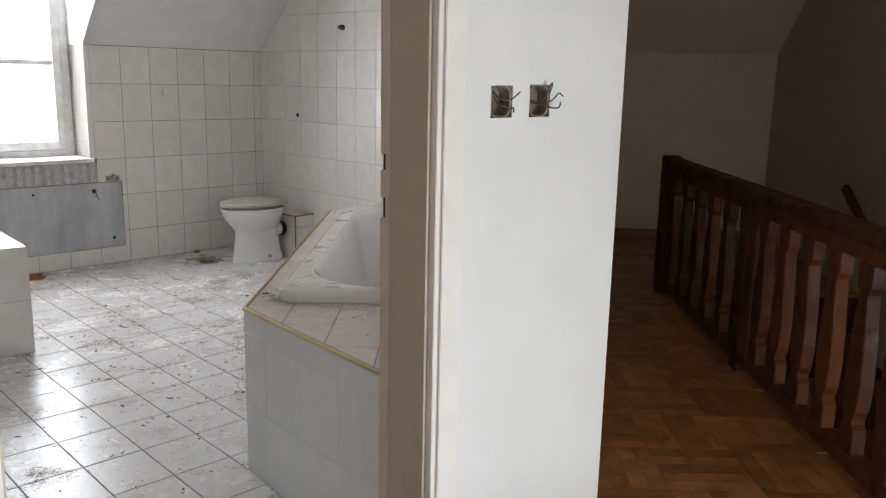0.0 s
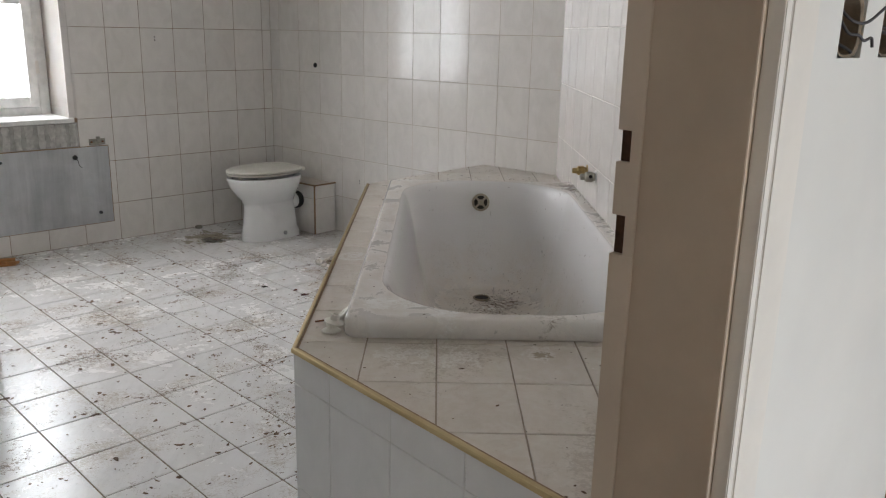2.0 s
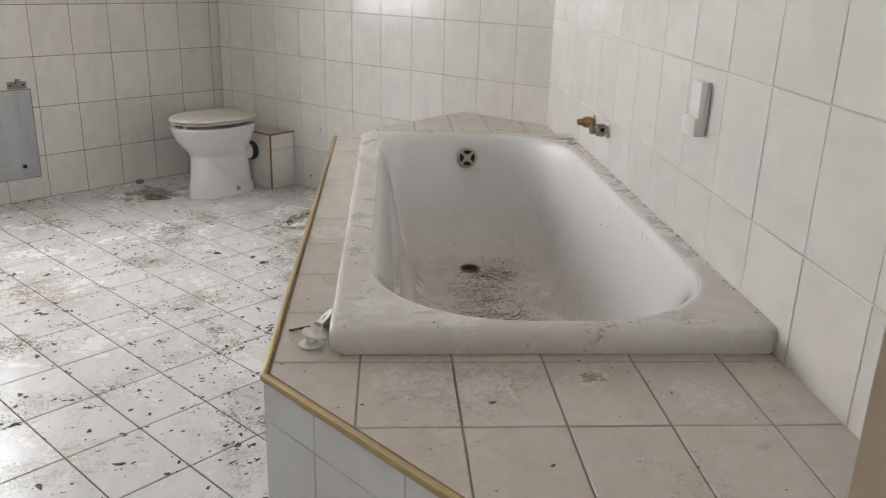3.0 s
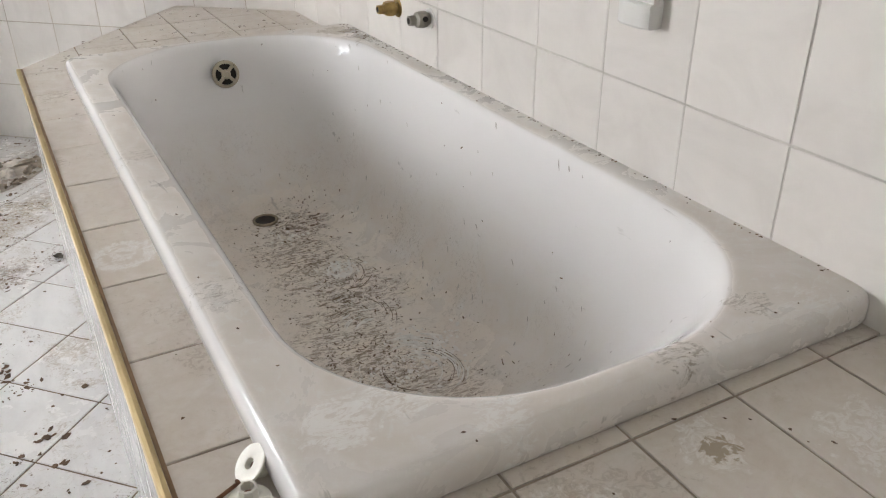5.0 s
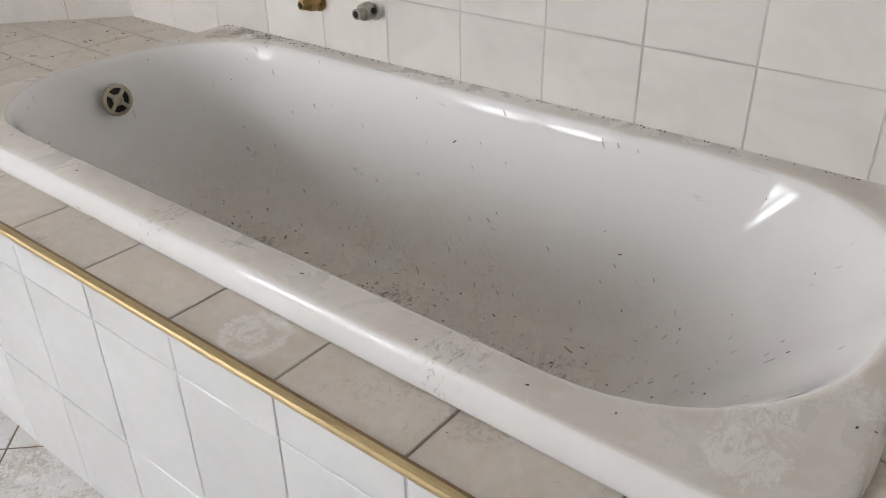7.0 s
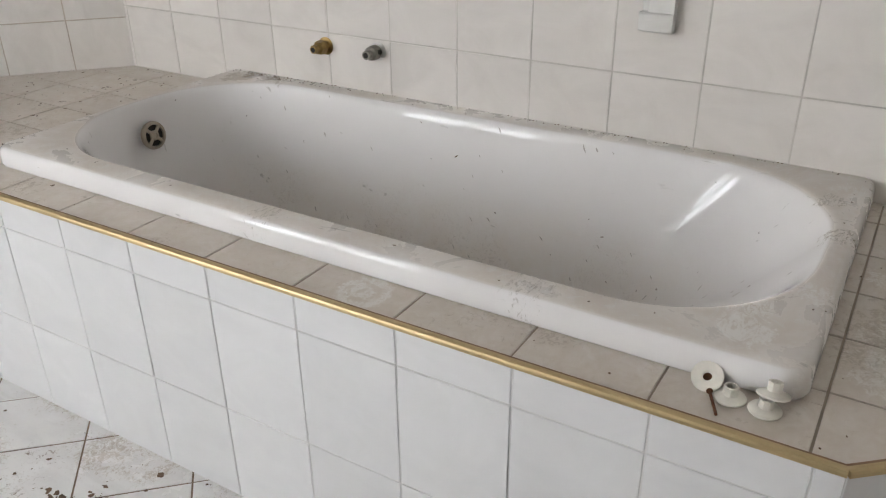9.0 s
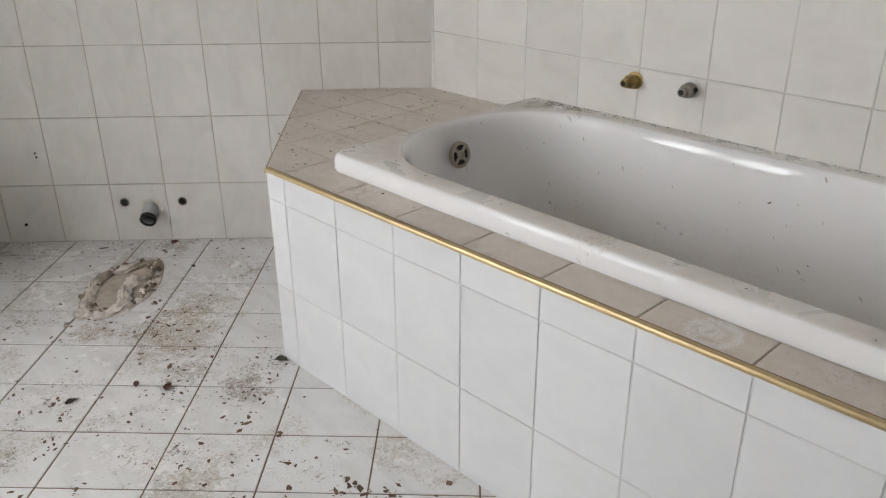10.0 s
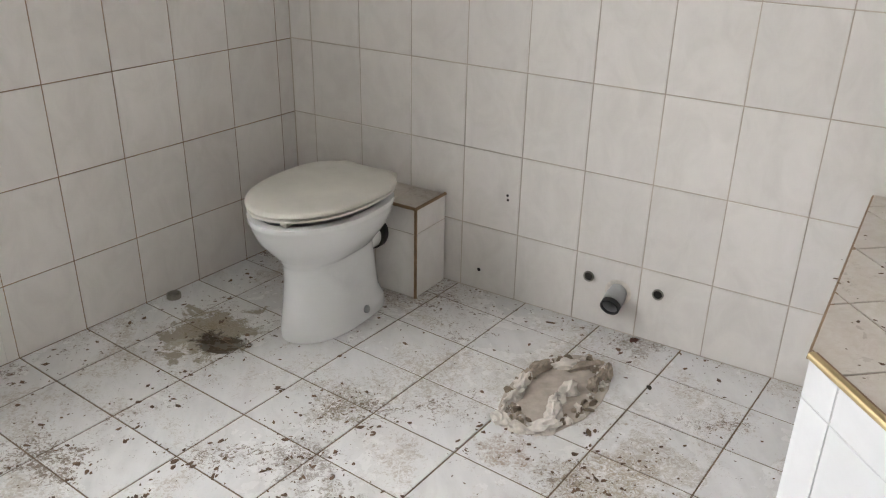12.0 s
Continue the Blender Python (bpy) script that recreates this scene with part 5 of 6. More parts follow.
def tap_stub(y, z, mat, label):
    t = thing("tap_connector", label, "pipe fitting", (WX - 0.0016, y, z), "tap connectors above the bathtub")
    m = frame_at(Vector((0, 0, 0)), -X)
    bm = bmesh.new()
    lathe(bm, [(0.024, 0.0), (0.024, 0.002), (0.019, 0.004), (0.015, 0.004)], m, 24)
    part("flange", bm, mat if mat is OLD_BRASS else PLASTIC, t, "round wall flange", 40)
    bm = bmesh.new()
    lathe(bm, [(0.0145, 0.002), (0.0145, 0.010), (0.019, 0.012), (0.020, 0.022), (0.018, 0.036), (0.012, 0.040), (0.0115, 0.056), (0.008, 0.057), (0.0075, 0.045)], m, 6 if mat is OLD_BRASS else 20)
    body = part("body", bm, mat, t, "", 25)
    bm = bmesh.new()
    lathe(bm, [(0.0074, 0.046), (0.0074, 0.0565)], m, 14)
    part("bore", bm, DARK, t, "bore, its depth painted dark on a disc")
    if mat is OLD_METAL:
        bm = bmesh.new()
        lathe(bm, [(0.0065, 0.0), (0.0065, 0.0035)], frame_at(Vector((-0.022, -0.019, 0.004)), Vector((-0.3, -1, 0.2)).normalized()), 12)
        part("port", bm, DARK, t, "side port, its depth painted dark on a disc")


tap_stub(4.022, 0.712, OLD_BRASS, "old brass tap connector without its tap")
tap_stub(3.848, 0.718, OLD_METAL, "grey metal tap connector without its tap")


def shower_holder():
    y0, y1, z0, z1 = 3.075, 3.148, 0.850, 0.965
    t = thing("wall_holder", "small white plastic holder on the tiles above the tub", "holder", (WX - 0.0016, (y0 + y1) / 2, z0))
    w = (y1 - y0) / 2

    def block(name, lo, hi, bev=0.003):
        bm = bmesh.new()
        box(bm, lo, hi, None, bev, 2)
        part(name, bm, PLASTIC, t)
    h = z1 - z0
    block("back_plate", (-0.008, -w, 0.0), (0.0, w, h))
    block("slide", (-0.022, -w, 0.036), (-0.0085, w * 0.55, h), 0.002)
    bm = bmesh.new()
    rings = []
    for z, d in ((0.0, 0.030), (0.003, 0.033), (0.036, 0.034), (0.039, 0.031)):
        rings.append([Vector((-0.008, -w, z)), Vector((-d + 0.006, -w, z)), Vector((-d, -w * 0.6, z)), Vector((-d - 0.002, 0, z + (0.002 if z > 0.02 else 0))), Vector((-d, w * 0.6, z)), Vector((-d + 0.006, w, z)), Vector((-0.008, w, z))])
    loft(bm, rings, True, True)
    part("cup", bm, PLASTIC, t, "", 40)


shower_holder()


def cable_outlet(h, wires):
    s, z = (h[0] + h[1]) / 2, (h[2] + h[3]) / 2
    c = DO + DOOR * s + UP * z + D_IN * 0.05
    t = thing("cable_outlet", "open flush box with bare cable ends in the white wall", "cable outlet", tuple(c), "cable outlets by the doorway")
    m = frame_at(Vector((0, 0, 0)), -D_IN)
    hw, hh = (h[1] - h[0]) / 2, (h[3] - h[2]) / 2
    bm = bmesh.new()
    ring = lambda rx, rz, d: [m @ Vector((rx * math.copysign(abs(math.cos(a)) ** 0.6, math.cos(a)), rz * math.copysign(abs(math.sin(a)) ** 0.6, math.sin(a)), d)) for a in [2 * math.pi * k / 28 for k in range(28)]]
    loft(bm, [ring(hw * 0.99, hh * 0.99, 0.0475), ring(hw * 0.84, hh * 0.9, 0.046), ring(hw * 0.8, hh * 0.86, 0.018), ring(hw * 0.3, hh * 0.4, 0.012)], False, True)
    part("recess", bm, MORTAR_BROWN, t, "brown mortar lined recess", 40)
    for pts in wires:
        bm = bmesh.new()
        ps = [m @ Vector((q[0] * 0.62, q[1] * 0.85, 0.045 + (q[2] - 0.045) * 0.5)) for q in pts]
        fine = []
        for i in range(len(ps) - 1):
            for k in range(5):
                fine.append(ps[i].lerp(ps[i + 1], k / 5))
        fine.append(ps[-1])
        for _ in range(4):
            fine = [fine[0]] + [(fine[i - 1] + fine[i] * 2 + fine[i + 1]) / 4 for i in range(1, len(fine) - 1)] + [fine[-1]]
        tube(bm, fine, 0.0017, 7)
        part("wire", bm, WIRE, t, "dark bare cable end", 60)


w1 = [[(-0.02, 0.028, 0.02), (-0.012, 0.005, 0.055), (0.03, 0.002, 0.07), (0.062, 0.024, 0.09)], [(-0.022, 0.026, 0.02), (-0.010, -0.012, 0.05), (0.012, -0.010, 0.065), (0.026, -0.020, 0.07), (0.040, -0.012, 0.08), (0.036, -0.026, 0.085)], [(0.005, -0.02, 0.015), (0.018, -0.03, 0.045), (0.02, -0.034, 0.05)]]
w2 = [[(-0.02, 0.0, 0.02), (0.012, -0.004, 0.06), (0.020, 0.035, 0.085), (0.034, 0.052, 0.095), (0.03, 0.02, 0.08)], [(-0.018, -0.004, 0.02), (0.015, -0.010, 0.06), (0.045, 0.004, 0.09), (0.062, 0.024, 0.10), (0.078, 0.012, 0.11)], [(-0.015, -0.006, 0.02), (0.02, -0.012, 0.06), (0.05, -0.020, 0.09), (0.072, -0.016, 0.10), (0.074, -0.002, 0.10)]]
cable_outlet(HOLES[0], w1)
cable_outlet(HOLES[1], w2)

# ---- loose things on the tub platform ----


def plastic_cap(m):
    t = thing("plastic_cap", "cream plastic flanged cap lying on the tub platform", "plastic cap", (0, 0, 0), "pile of plastic caps by the tub")
    t.matrix_basis = m
    bm = bmesh.new()
    lathe(bm, [(0.0062, 0.010), (0.0062, 0.0006), (0.0072, 0.0), (0.0212, 0.0006), (0.0220, 0.0020), (0.0212, 0.0034), (0.0150, 0.0046), (0.0105, 0.0080)], None, 30, False)
    part("flange", bm, CREAM_PLASTIC, t, "round flange with a hole", 35)
    bm = bmesh.new()
    lathe(bm, [(0.0105, 0.0080), (0.0098, 0.0110), (0.0100, 0.0200), (0.0072, 0.0204), (0.0066, 0.0100)], None, 8, False)
    part("stem", bm, CREAM_PLASTIC, t, "short hollow stem", 25)
    bm = bmesh.new()
    lathe(bm, [(0.0064, 0.0075), (0.0064, 0.0105)], None, 16)
    part("bore", bm, RUST, t, "rusty bore")
    return t


for x, y, z, rx, ry, rz in ((-0.586, 2.722, DECK, 0, 0, 10), (-0.590, 2.676, DECK, 0, 0, 35), (-0.584, 2.670, DECK + 0.0225, 15, 4, 80), (-0.5745, 2.757, DECK + 0.0165, 0, 136, 0)):
    plastic_cap(pose(x, y, z, rx, ry, rz))


def nail():
    t = thing("rusty_nail", "short rusty nail lying on the tub platform", "nail", (-0.612, 2.738, DECK + 0.003))
    bm = bmesh.new()
    tube(bm, [(-0.022, -0.010, 0), (0.022, 0.010, 0.001)], 0.0022, 7)
    part("shank", bm, RUST, t)
    bm = bmesh.new()
    lathe(bm, [(0.0045, 0.0), (0.0045, 0.0015)], frame_at(Vector((0.022, 0.010, 0.001)), Vector((0.91, 0.41, 0)).normalized()), 10)
    part("head", bm, RUST, t)


nail()


def chunk(bm, c, rx, ry, rz, rot, rng):
    """An irregular lump resting at height c.z."""
    r = bmesh.ops.create_icosphere(bm, subdivisions=3 if rx > 0.016 else 2, radius=1.0)
    sd = Vector((rng.uniform(0, 50), rng.uniform(0, 50), rng.uniform(0, 50)))
    m = Matrix.Translation(c) @ Matrix.Rotation(rot, 4, "Z")
    for v in r["verts"]:
        k = 0.95 + 0.45 * noise.noise(v.co * 1.3 + sd) + 0.35 * noise.noise(v.co * 2.9 + sd) + 0.22 * noise.noise(v.co * 6.5 + sd)
        p = Vector((v.co.x * rx * k, v.co.y * ry * k, max(-0.2, v.co.z * k) * rz))
        v.co = m @ p
    return bm


def mortar_ring():
    c = Vector((-0.805, 5.235, 0))
    d = Vector((0.72, 0.69, 0)).normalized()
    e = Vector((-d.y, d.x, 0))
    t = thing("mortar_ring", "crumbled oval of white mortar on the floor tiles", "mortar remains", tuple(c))
    rng = random.Random(7)
    bm = bmesh.new()
    n = 40
    # the thin bed inside the ring
    out = [d * (0.208 + 0.006 * noise.noise(Vector((k, 0, 3)))) * math.cos(2 * math.pi * k / n) + e * (0.115 + 0.006 * noise.noise(Vector((k * 0.7, 5, 3)))) * math.sin(2 * math.pi * k / n) for k in range(n)]
    lo = [bm.verts.new(p + UP * 0.0005) for p in out]
    hi = [bm.verts.new(p * 0.985 + UP * 0.0022) for p in out]
    bm.faces.new(hi)
    for k in range(n):
        bm.faces.new((lo[k], lo[(k + 1) % n], hi[(k + 1) % n], hi[k]))
    part("bed", bm, plain("old_mortar_bed", (0.52, 0.455, 0.39), 0.95, vary=0.25, scale=25, bump=0.5), t, "thin dusty mortar bed")
    # lumps: place, half sizes, turn
    for x, y, rx, ry, rz, turn in ((-0.975, 5.135, 0.036, 0.022, 0.036, 1.9), (-0.945, 5.098, 0.032, 0.020, 0.026, 2.6), (-0.880, 5.090, 0.052, 0.026, 0.030, 0.2), (-0.842, 5.140, 0.048, 0.024, 0.046, 1.2),
                                   (-0.815, 5.190, 0.036, 0.022, 0.040, 1.0), (-0.775, 5.228, 0.040, 0.026, 0.042, 0.5), (-0.920, 5.225, 0.042, 0.018, 0.034, 0.7), (-0.880, 5.290, 0.045, 0.018, 0.034, 0.9),
                                   (-0.735, 5.345, 0.055, 0.020, 0.030, -0.1)):
        bm = bmesh.new()
        chunk(bm, Vector((x, y, 0.003)) - c, rx * 0.86, ry * 0.95, rz * 0.6, turn, rng)
        part("chunk", bm, MORTAR, t, "", 32)
    for x, y, rx, ry, rz, turn in ((-0.810, 5.350, 0.045, 0.022, 0.020, 0.6), (-0.850, 5.320, 0.03, 0.018, 0.022, 0.8), (-0.700, 5.245, 0.036, 0.014, 0.034, 1.1), (-0.672, 5.275, 0.044, 0.012, 0.034, 1.0), (-0.690, 5.335, 0.05, 0.018, 0.022, 0.3), (-0.640, 5.300, 0.036, 0.012, 0.030, 1.2)):
        bm = bmesh.new()
        chunk(bm, Vector((x, y, 0.003)) - c, rx, ry, rz * 0.65, turn, rng)
        part("chunk", bm, MORTAR_TAN, t, "dirty brownish lump", 32)
    for k in range(120):
        a = rng.uniform(0, 6.28)
        w = rng.uniform(0.74, 1.0)
        bm = bmesh.new()
        chunk(bm, d * 0.2 * w * math.cos(a) + e * 0.107 * w * math.sin(a) + UP * 0.003, rng.uniform(0.005, 0.016), rng.uniform(0.004, 0.011), rng.uniform(0.004, 0.013), rng.uniform(0, 3), rng)
        part("crumb", bm, rng.choice((MORTAR, MORTAR, MORTAR_TAN, MORTAR_BROWN)), t, "", 32)


mortar_ring()


def floor_cap():
    t = thing("floor_cap", "small grey round cap on the floor by the wall", "pipe cap", (-1.835, 5.895, 0))
    bm = bmesh.new()
    lathe(bm, [(0.022, 0.0), (0.022, 0.014), (0.019, 0.016), (0.017, 0.010)], None, 22)
    part("rim", bm, OLD_METAL, t, "", 40)


floor_cap()


def dried_leaf(x, y, size, turn, mat, label):
    size *= 0.74
    t = thing("dried_leaf", label, "leaf", (x, y, 0), "withered leaves on the floor")
    bm = bmesh.new()
    top, low = [], []
    m = Matrix.Rotation(turn, 4, "Z")
    for i in range(7):
        u = -1 + i / 3
        w = 0.62 * (1 - u * u) ** 0.6 * (1 + 0.35 * noise.noise(Vector((u * 3, x * 9, y * 9)))) + 0.02
        for v in (-1, -0.45, 0.1, 0.6, 1):
            z = 0.30 * v * v * w * 2 + 0.18 * u * u + 0.22 * noise.noise(Vector((u * 2.5, v * 2.5, x * 7))) + 0.12
            p = m @ Vector((u * size, v * w * size, max(0.03, z) * size))
            top.append(bm.verts.new(p + UP * 0.0006))
            low.append(bm.verts.new(p))
    for i in range(6):
        for j in range(4):
            a = 5 * i + j
            bm.faces.new((top[a], top[a + 5], top[a + 6], top[a + 1]))
            bm.faces.new((low[a], low[a + 1], low[a + 6], low[a + 5]))
    part("blade", bm, mat, t, "", 30)
    bm = bmesh.new()
    tube(bm, [m @ Vector((size * 0.8, 0, size * 0.2)), m @ Vector((size * 1.25, size * 0.1, size * 0.12)), m @ Vector((size * 1.6, size * 0.05, size * 0.06))], 0.0008, 6)
    part("stalk", bm, mat, t)


LEAF_DARK = plain("withered_dark_leaf", (0.055, 0.045, 0.03), 0.8, vary=0.4, scale=60, bump=0.5)
LEAF_RED = plain("withered_red_leaf", (0.13, 0.05, 0.035), 0.8, vary=0.4, scale=60, bump=0.5)
dried_leaf(-1.181, 4.709, 0.020, 0.2, LEAF_DARK, "dark withered leaf curled up on the floor tiles")
dried_leaf(-1.025, 4.667, 0.017, 1.0, LEAF_RED, "red-brown withered leaf curled up on the floor tiles")
dried_leaf(-0.972, 4.596, 0.020, 0.6, LEAF_RED, "red-brown withered leaf curled up on the floor tiles")
dried_leaf(-0.684, 4.497, 0.024, 2.2, LEAF_DARK, "dark withered leaf curled up on the floor tiles")
dried_leaf(-0.511, 5.443, 0.022, 0.4, LEAF_RED, "red-brown withered leaf curled up on the floor tiles")
dried_leaf(-0.560, 5.215, 0.014, 1.4, LEAF_DARK, "dark withered leaf curled up on the floor tiles")


def brick_scrap():
    t = thing("wood_scrap", "orange brown wood scrap on the floor by the block", "wood scrap", (-2.56, 4.99, 0))
    rng = random.Random(3)
    for k in range(3):
        bm = bmesh.new()
        box(bm, (-0.05, -0.012, 0), (0.05, 0.012, 0.012), pose(rng.uniform(-0.02, 0.02), rng.uniform(-0.02, 0.02), 0.012 * k, 0, 0, rng.uniform(10, 60)), 0.002, 1)
        part("splinter", bm, SCRAP, t)


SCRAP = plain("orange_wood", (0.42, 0.20, 0.07), 0.8, vary=0.3, scale=30)
brick_scrap()


def white_chip():
    t = thing("plaster_chip", "white plaster chip lying on the tub platform", "plaster chip", (-0.402, 4.484, DECK))
    bm = bmesh.new()
    chunk(bm, Vector((0, 0, 0.002)), 0.022, 0.010, 0.006, 0.4, random.Random(4))
    part("chip", bm, MORTAR, t, "", 25)


white_chip()

# ---- crumbs and flakes ----


def flakes(name, label, mat, places, parent=None):
    """Small curled flakes at (place, normal, size, stretch)."""
    rng = random.Random(len(places) + 11)
    verts, faces = [], []
    for p, nrm, size, stretch, turn in places:
        z = nrm.normalized()
        x = z.orthogonal().normalized()
        x = Matrix.Rotation(turn, 3, z) @ x
        y = z.cross(x)
        n = rng.choice((5, 6, 7))
        base = len(verts)
        curl = rng.uniform(0.05, 0.45)
        thick = max(0.0006, size * 0.10)
        ring = []
        for k in range(n):
            a = 2 * math.pi * k / n + rng.uniform(-0.35, 0.35)
            r = size * rng.uniform(0.5, 1.1)
            u, v = r * math.cos(a) * stretch, r * math.sin(a)
            ring.append((u, v, curl * size * (u / (size * stretch)) ** 2 * rng.uniform(0.3, 1)))
        for u, v, w in ring:
            verts.append(p + x * u + y * v + z * (w + 0.0002))
        for u, v, w in ring:
            verts.append(p + x * u * 0.9 + y * v * 0.9 + z * (w + thick))
        faces.append([base + n + k for k in range(n)])
        for k in range(n):
            faces.append([base + k, base + (k + 1) % n, base + n + (k + 1) % n, base + n + k])
    me = bpy.data.meshes.new(name)
    me.from_pydata([tuple(v) for v in verts], [], faces)
    me.materials.append(mat)
    me.validate()
    return tagged(new(name, me), label, "debris", "", "stuff")


def inside_room(p):
    q = [(r.x, r.y) for r in ROOM]
    if area2(q) < 0:
        q = q[::-1]
    return all((b[0] - a[0]) * (p.y - a[1]) - (b[1] - a[1]) * (p.x - a[0]) > 0.01 for a, b in zip(q, q[1:] + q[:1]))


def off_surround(p):
    q = [(r.x, r.y) for r in deck_poly]
    return any((b[0] - a[0]) * (p.y - a[1]) - (b[1] - a[1]) * (p.x - a[0]) < -0.012 for a, b in zip(q, q[1:] + q[:1]))


rng = random.Random(21)


def flake_size(r, big=0.06):
    u = r.random()
    return r.uniform(0.005, 0.010) if u < big * 0.5 else r.uniform(0.0028, 0.0055) if u < 0.22 else r.uniform(0.0009, 0.0026)


dark, pale = [], []
CLUSTERS = [(-1.45, 5.05, 0.045, 46), (-1.40, 4.89, 0.05, 40), (-1.36, 5.265, 0.05, 34), (-0.99, 5.03, 0.04, 22), (-0.51, 5.44, 0.07, 40), (-1.69, 5.60, 0.08, 40), (-1.94, 5.10, 0.05, 22), (-1.51, 5.21, 0.04, 14), (-1.47, 4.61, 0.05, 46),
            (-0.82, 4.44, 0.04, 40), (-0.69, 4.50, 0.03, 26), (-0.97, 4.60, 0.04, 26), (-0.90, 4.63, 0.04, 20), (-0.81, 4.85, 0.08, 60), (-0.69, 4.93, 0.07, 40), (-1.93, 4.80, 0.06, 30), (-1.05, 4.4, 0.09, 30), (-1.3, 4.1, 0.08, 40), (-1.0, 3.7, 0.1, 34), (-0.8, 3.2, 0.07, 20), (-1.75, 3.9, 0.1, 24)]
for cx, cy, r, k in CLUSTERS:
    for _ in range(int(k * 1.4)):
        p = Vector((cx + rng.gauss(0, r), cy + rng.gauss(0, r), 0.0003))
        if inside_room(p) and off_surround(p):
            dark.append((p, UP, flake_size(rng, 0.05), rng.uniform(1, 2.2), rng.uniform(0, 6.28)))
for _ in range(2500):
    p = Vector((rng.uniform(-3.6, 0.1), rng.uniform(2.2, 6.2), 0.0003))
    if inside_room(p) and off_surround(p):
        dark.append((p, UP, flake_size(rng), rng.uniform(1, 2.2), rng.uniform(0, 6.28)))
        if rng.random() < 0.2:
            q = Vector((rng.uniform(-3.0, 0.1), rng.uniform(2.4, 6.2), 0.0003))
            if inside_room(q) and off_surround(q):
                pale.append((q, UP, flake_size(rng, 0.02), rng.uniform(1, 1.8), rng.uniform(0, 6.28)))
for cx, cy, sx, sy, k in ((-1.5, 4.75, 0.35, 0.45, 240), (-1.0, 4.0, 0.22, 0.5, 260), (-1.9, 5.0, 0.4, 0.3, 200), (-1.1, 3.2, 0.3, 0.4, 110), (-2.3, 5.0, 0.4, 0.25, 160)):
    for _ in range(k // 4):                         # trodden bits in small drifts
        hx, hy, a = rng.gauss(cx, sx), rng.gauss(cy, sy), rng.uniform(0, 3.1)
        for _ in range(rng.choice((2, 3, 5, 8))):
            l = rng.gauss(0, 0.022)
            p = Vector((hx + l * math.cos(a) + rng.gauss(0, 0.006), hy + l * math.sin(a) + rng.gauss(0, 0.006), 0.0003))
            if inside_room(p) and off_surround(p):
                dark.append((p, UP, rng.choice((0.0012, 0.0018, 0.0026, 0.004, 0.0062)) * rng.uniform(0.8, 1.2), rng.uniform(1, 2.4), a + rng.gauss(0, 0.5)))
for _ in range(75):                                 # coarser bits between the doorway and the tub's far end
    hx, hy, a = rng.uniform(-2.1, -0.72), rng.uniform(2.7, 4.5), rng.uniform(0, 3.1)
    for _ in range(rng.choice((1, 1, 2, 4, 6))):
        l = rng.gauss(0, 0.020)
        p = Vector((hx + l * math.cos(a) + rng.gauss(0, 0.007), hy + l * math.sin(a) + rng.gauss(0, 0.007), 0.0003))
        if inside_room(p) and off_surround(p):
            dark.append((p, UP, rng.choice((0.003, 0.0045, 0.006, 0.0085)) * rng.uniform(0.8, 1.2), rng.uniform(1, 2.2), a + rng.gauss(0, 0.5)))
for _ in range(520):                                # along the foot of the window wall and the back wall
    s = rng.uniform(0.1, 3.2)
    p = K + LEFT * s + L_IN * (0.012 + abs(rng.gauss(0, 0.17))) + UP * 0.0003
    dark.append((p, UP, flake_size(rng, 0.22), rng.uniform(1, 2.2), rng.uniform(0, 6.28)))
for _ in range(120):
    s = rng.uniform(0.64, 1.78)
    p = K + BACK * s + B_IN * (0.010 + abs(rng.gauss(0, 0.05))) + UP * 0.0003
    if off_surround(p):
        dark.append((p, UP, flake_size(rng, 0.05), rng.uniform(1, 2.2), rng.uniform(0, 6.28)))
flakes("floor_debris", "dried leaf crumbs and dirt scattered over the bathroom floor", FLAKE, dark)
flakes("paint_chips", "pale paint chips scattered over the bathroom floor", FLAKE_PALE, pale)

# on the platform, the rim and in the tub, dropped onto the surface from above
tub_mesh = bpy.data.objects["basin"].data
tub_at = bpy.data.objects["bathtub"].location
tree = BVHTree.FromPolygons([tuple(v.co + tub_at) for v in tub_mesh.vertices], [tuple(f.vertices) for f in tub_mesh.polygons])
spots = []


def drop(x, y, size, stretch=1.5, turn=None):
    hit, nrm, _, _ = tree.ray_cast(Vector((x, y, 1.2)), Vector((0, 0, -1)))
    if hit is None:
        return
    if nrm.z < 0:
        nrm = -nrm
    spots.append((hit + nrm * 0.0004, nrm, size, stretch, rng.uniform(0, 6.28) if turn is None else turn))


for cx, cy, sx, sy, k in ((-0.10, 4.04, 0.05, 0.04, 90), (-0.05, 4.15, 0.04, 0.03, 40), (-0.15, 3.90, 0.07, 0.07, 70), (-0.12, 3.66, 0.07, 0.09, 150), (-0.18, 3.40, 0.07, 0.10, 130), (-0.12, 3.22, 0.08, 0.08, 60), (-0.13, 3.6, 0.13, 0.32, 170)):
    for _ in range(k):                              # silt crumbs in clumps, brushed sideways
        drop(rng.gauss(cx, sx), rng.gauss(cy, sy), min(0.0028, flake_size(rng, 0.04)) * 0.85, rng.uniform(1.4, 3.2), rng.gauss(0.6, 0.5))
smudges, plaster = [], []


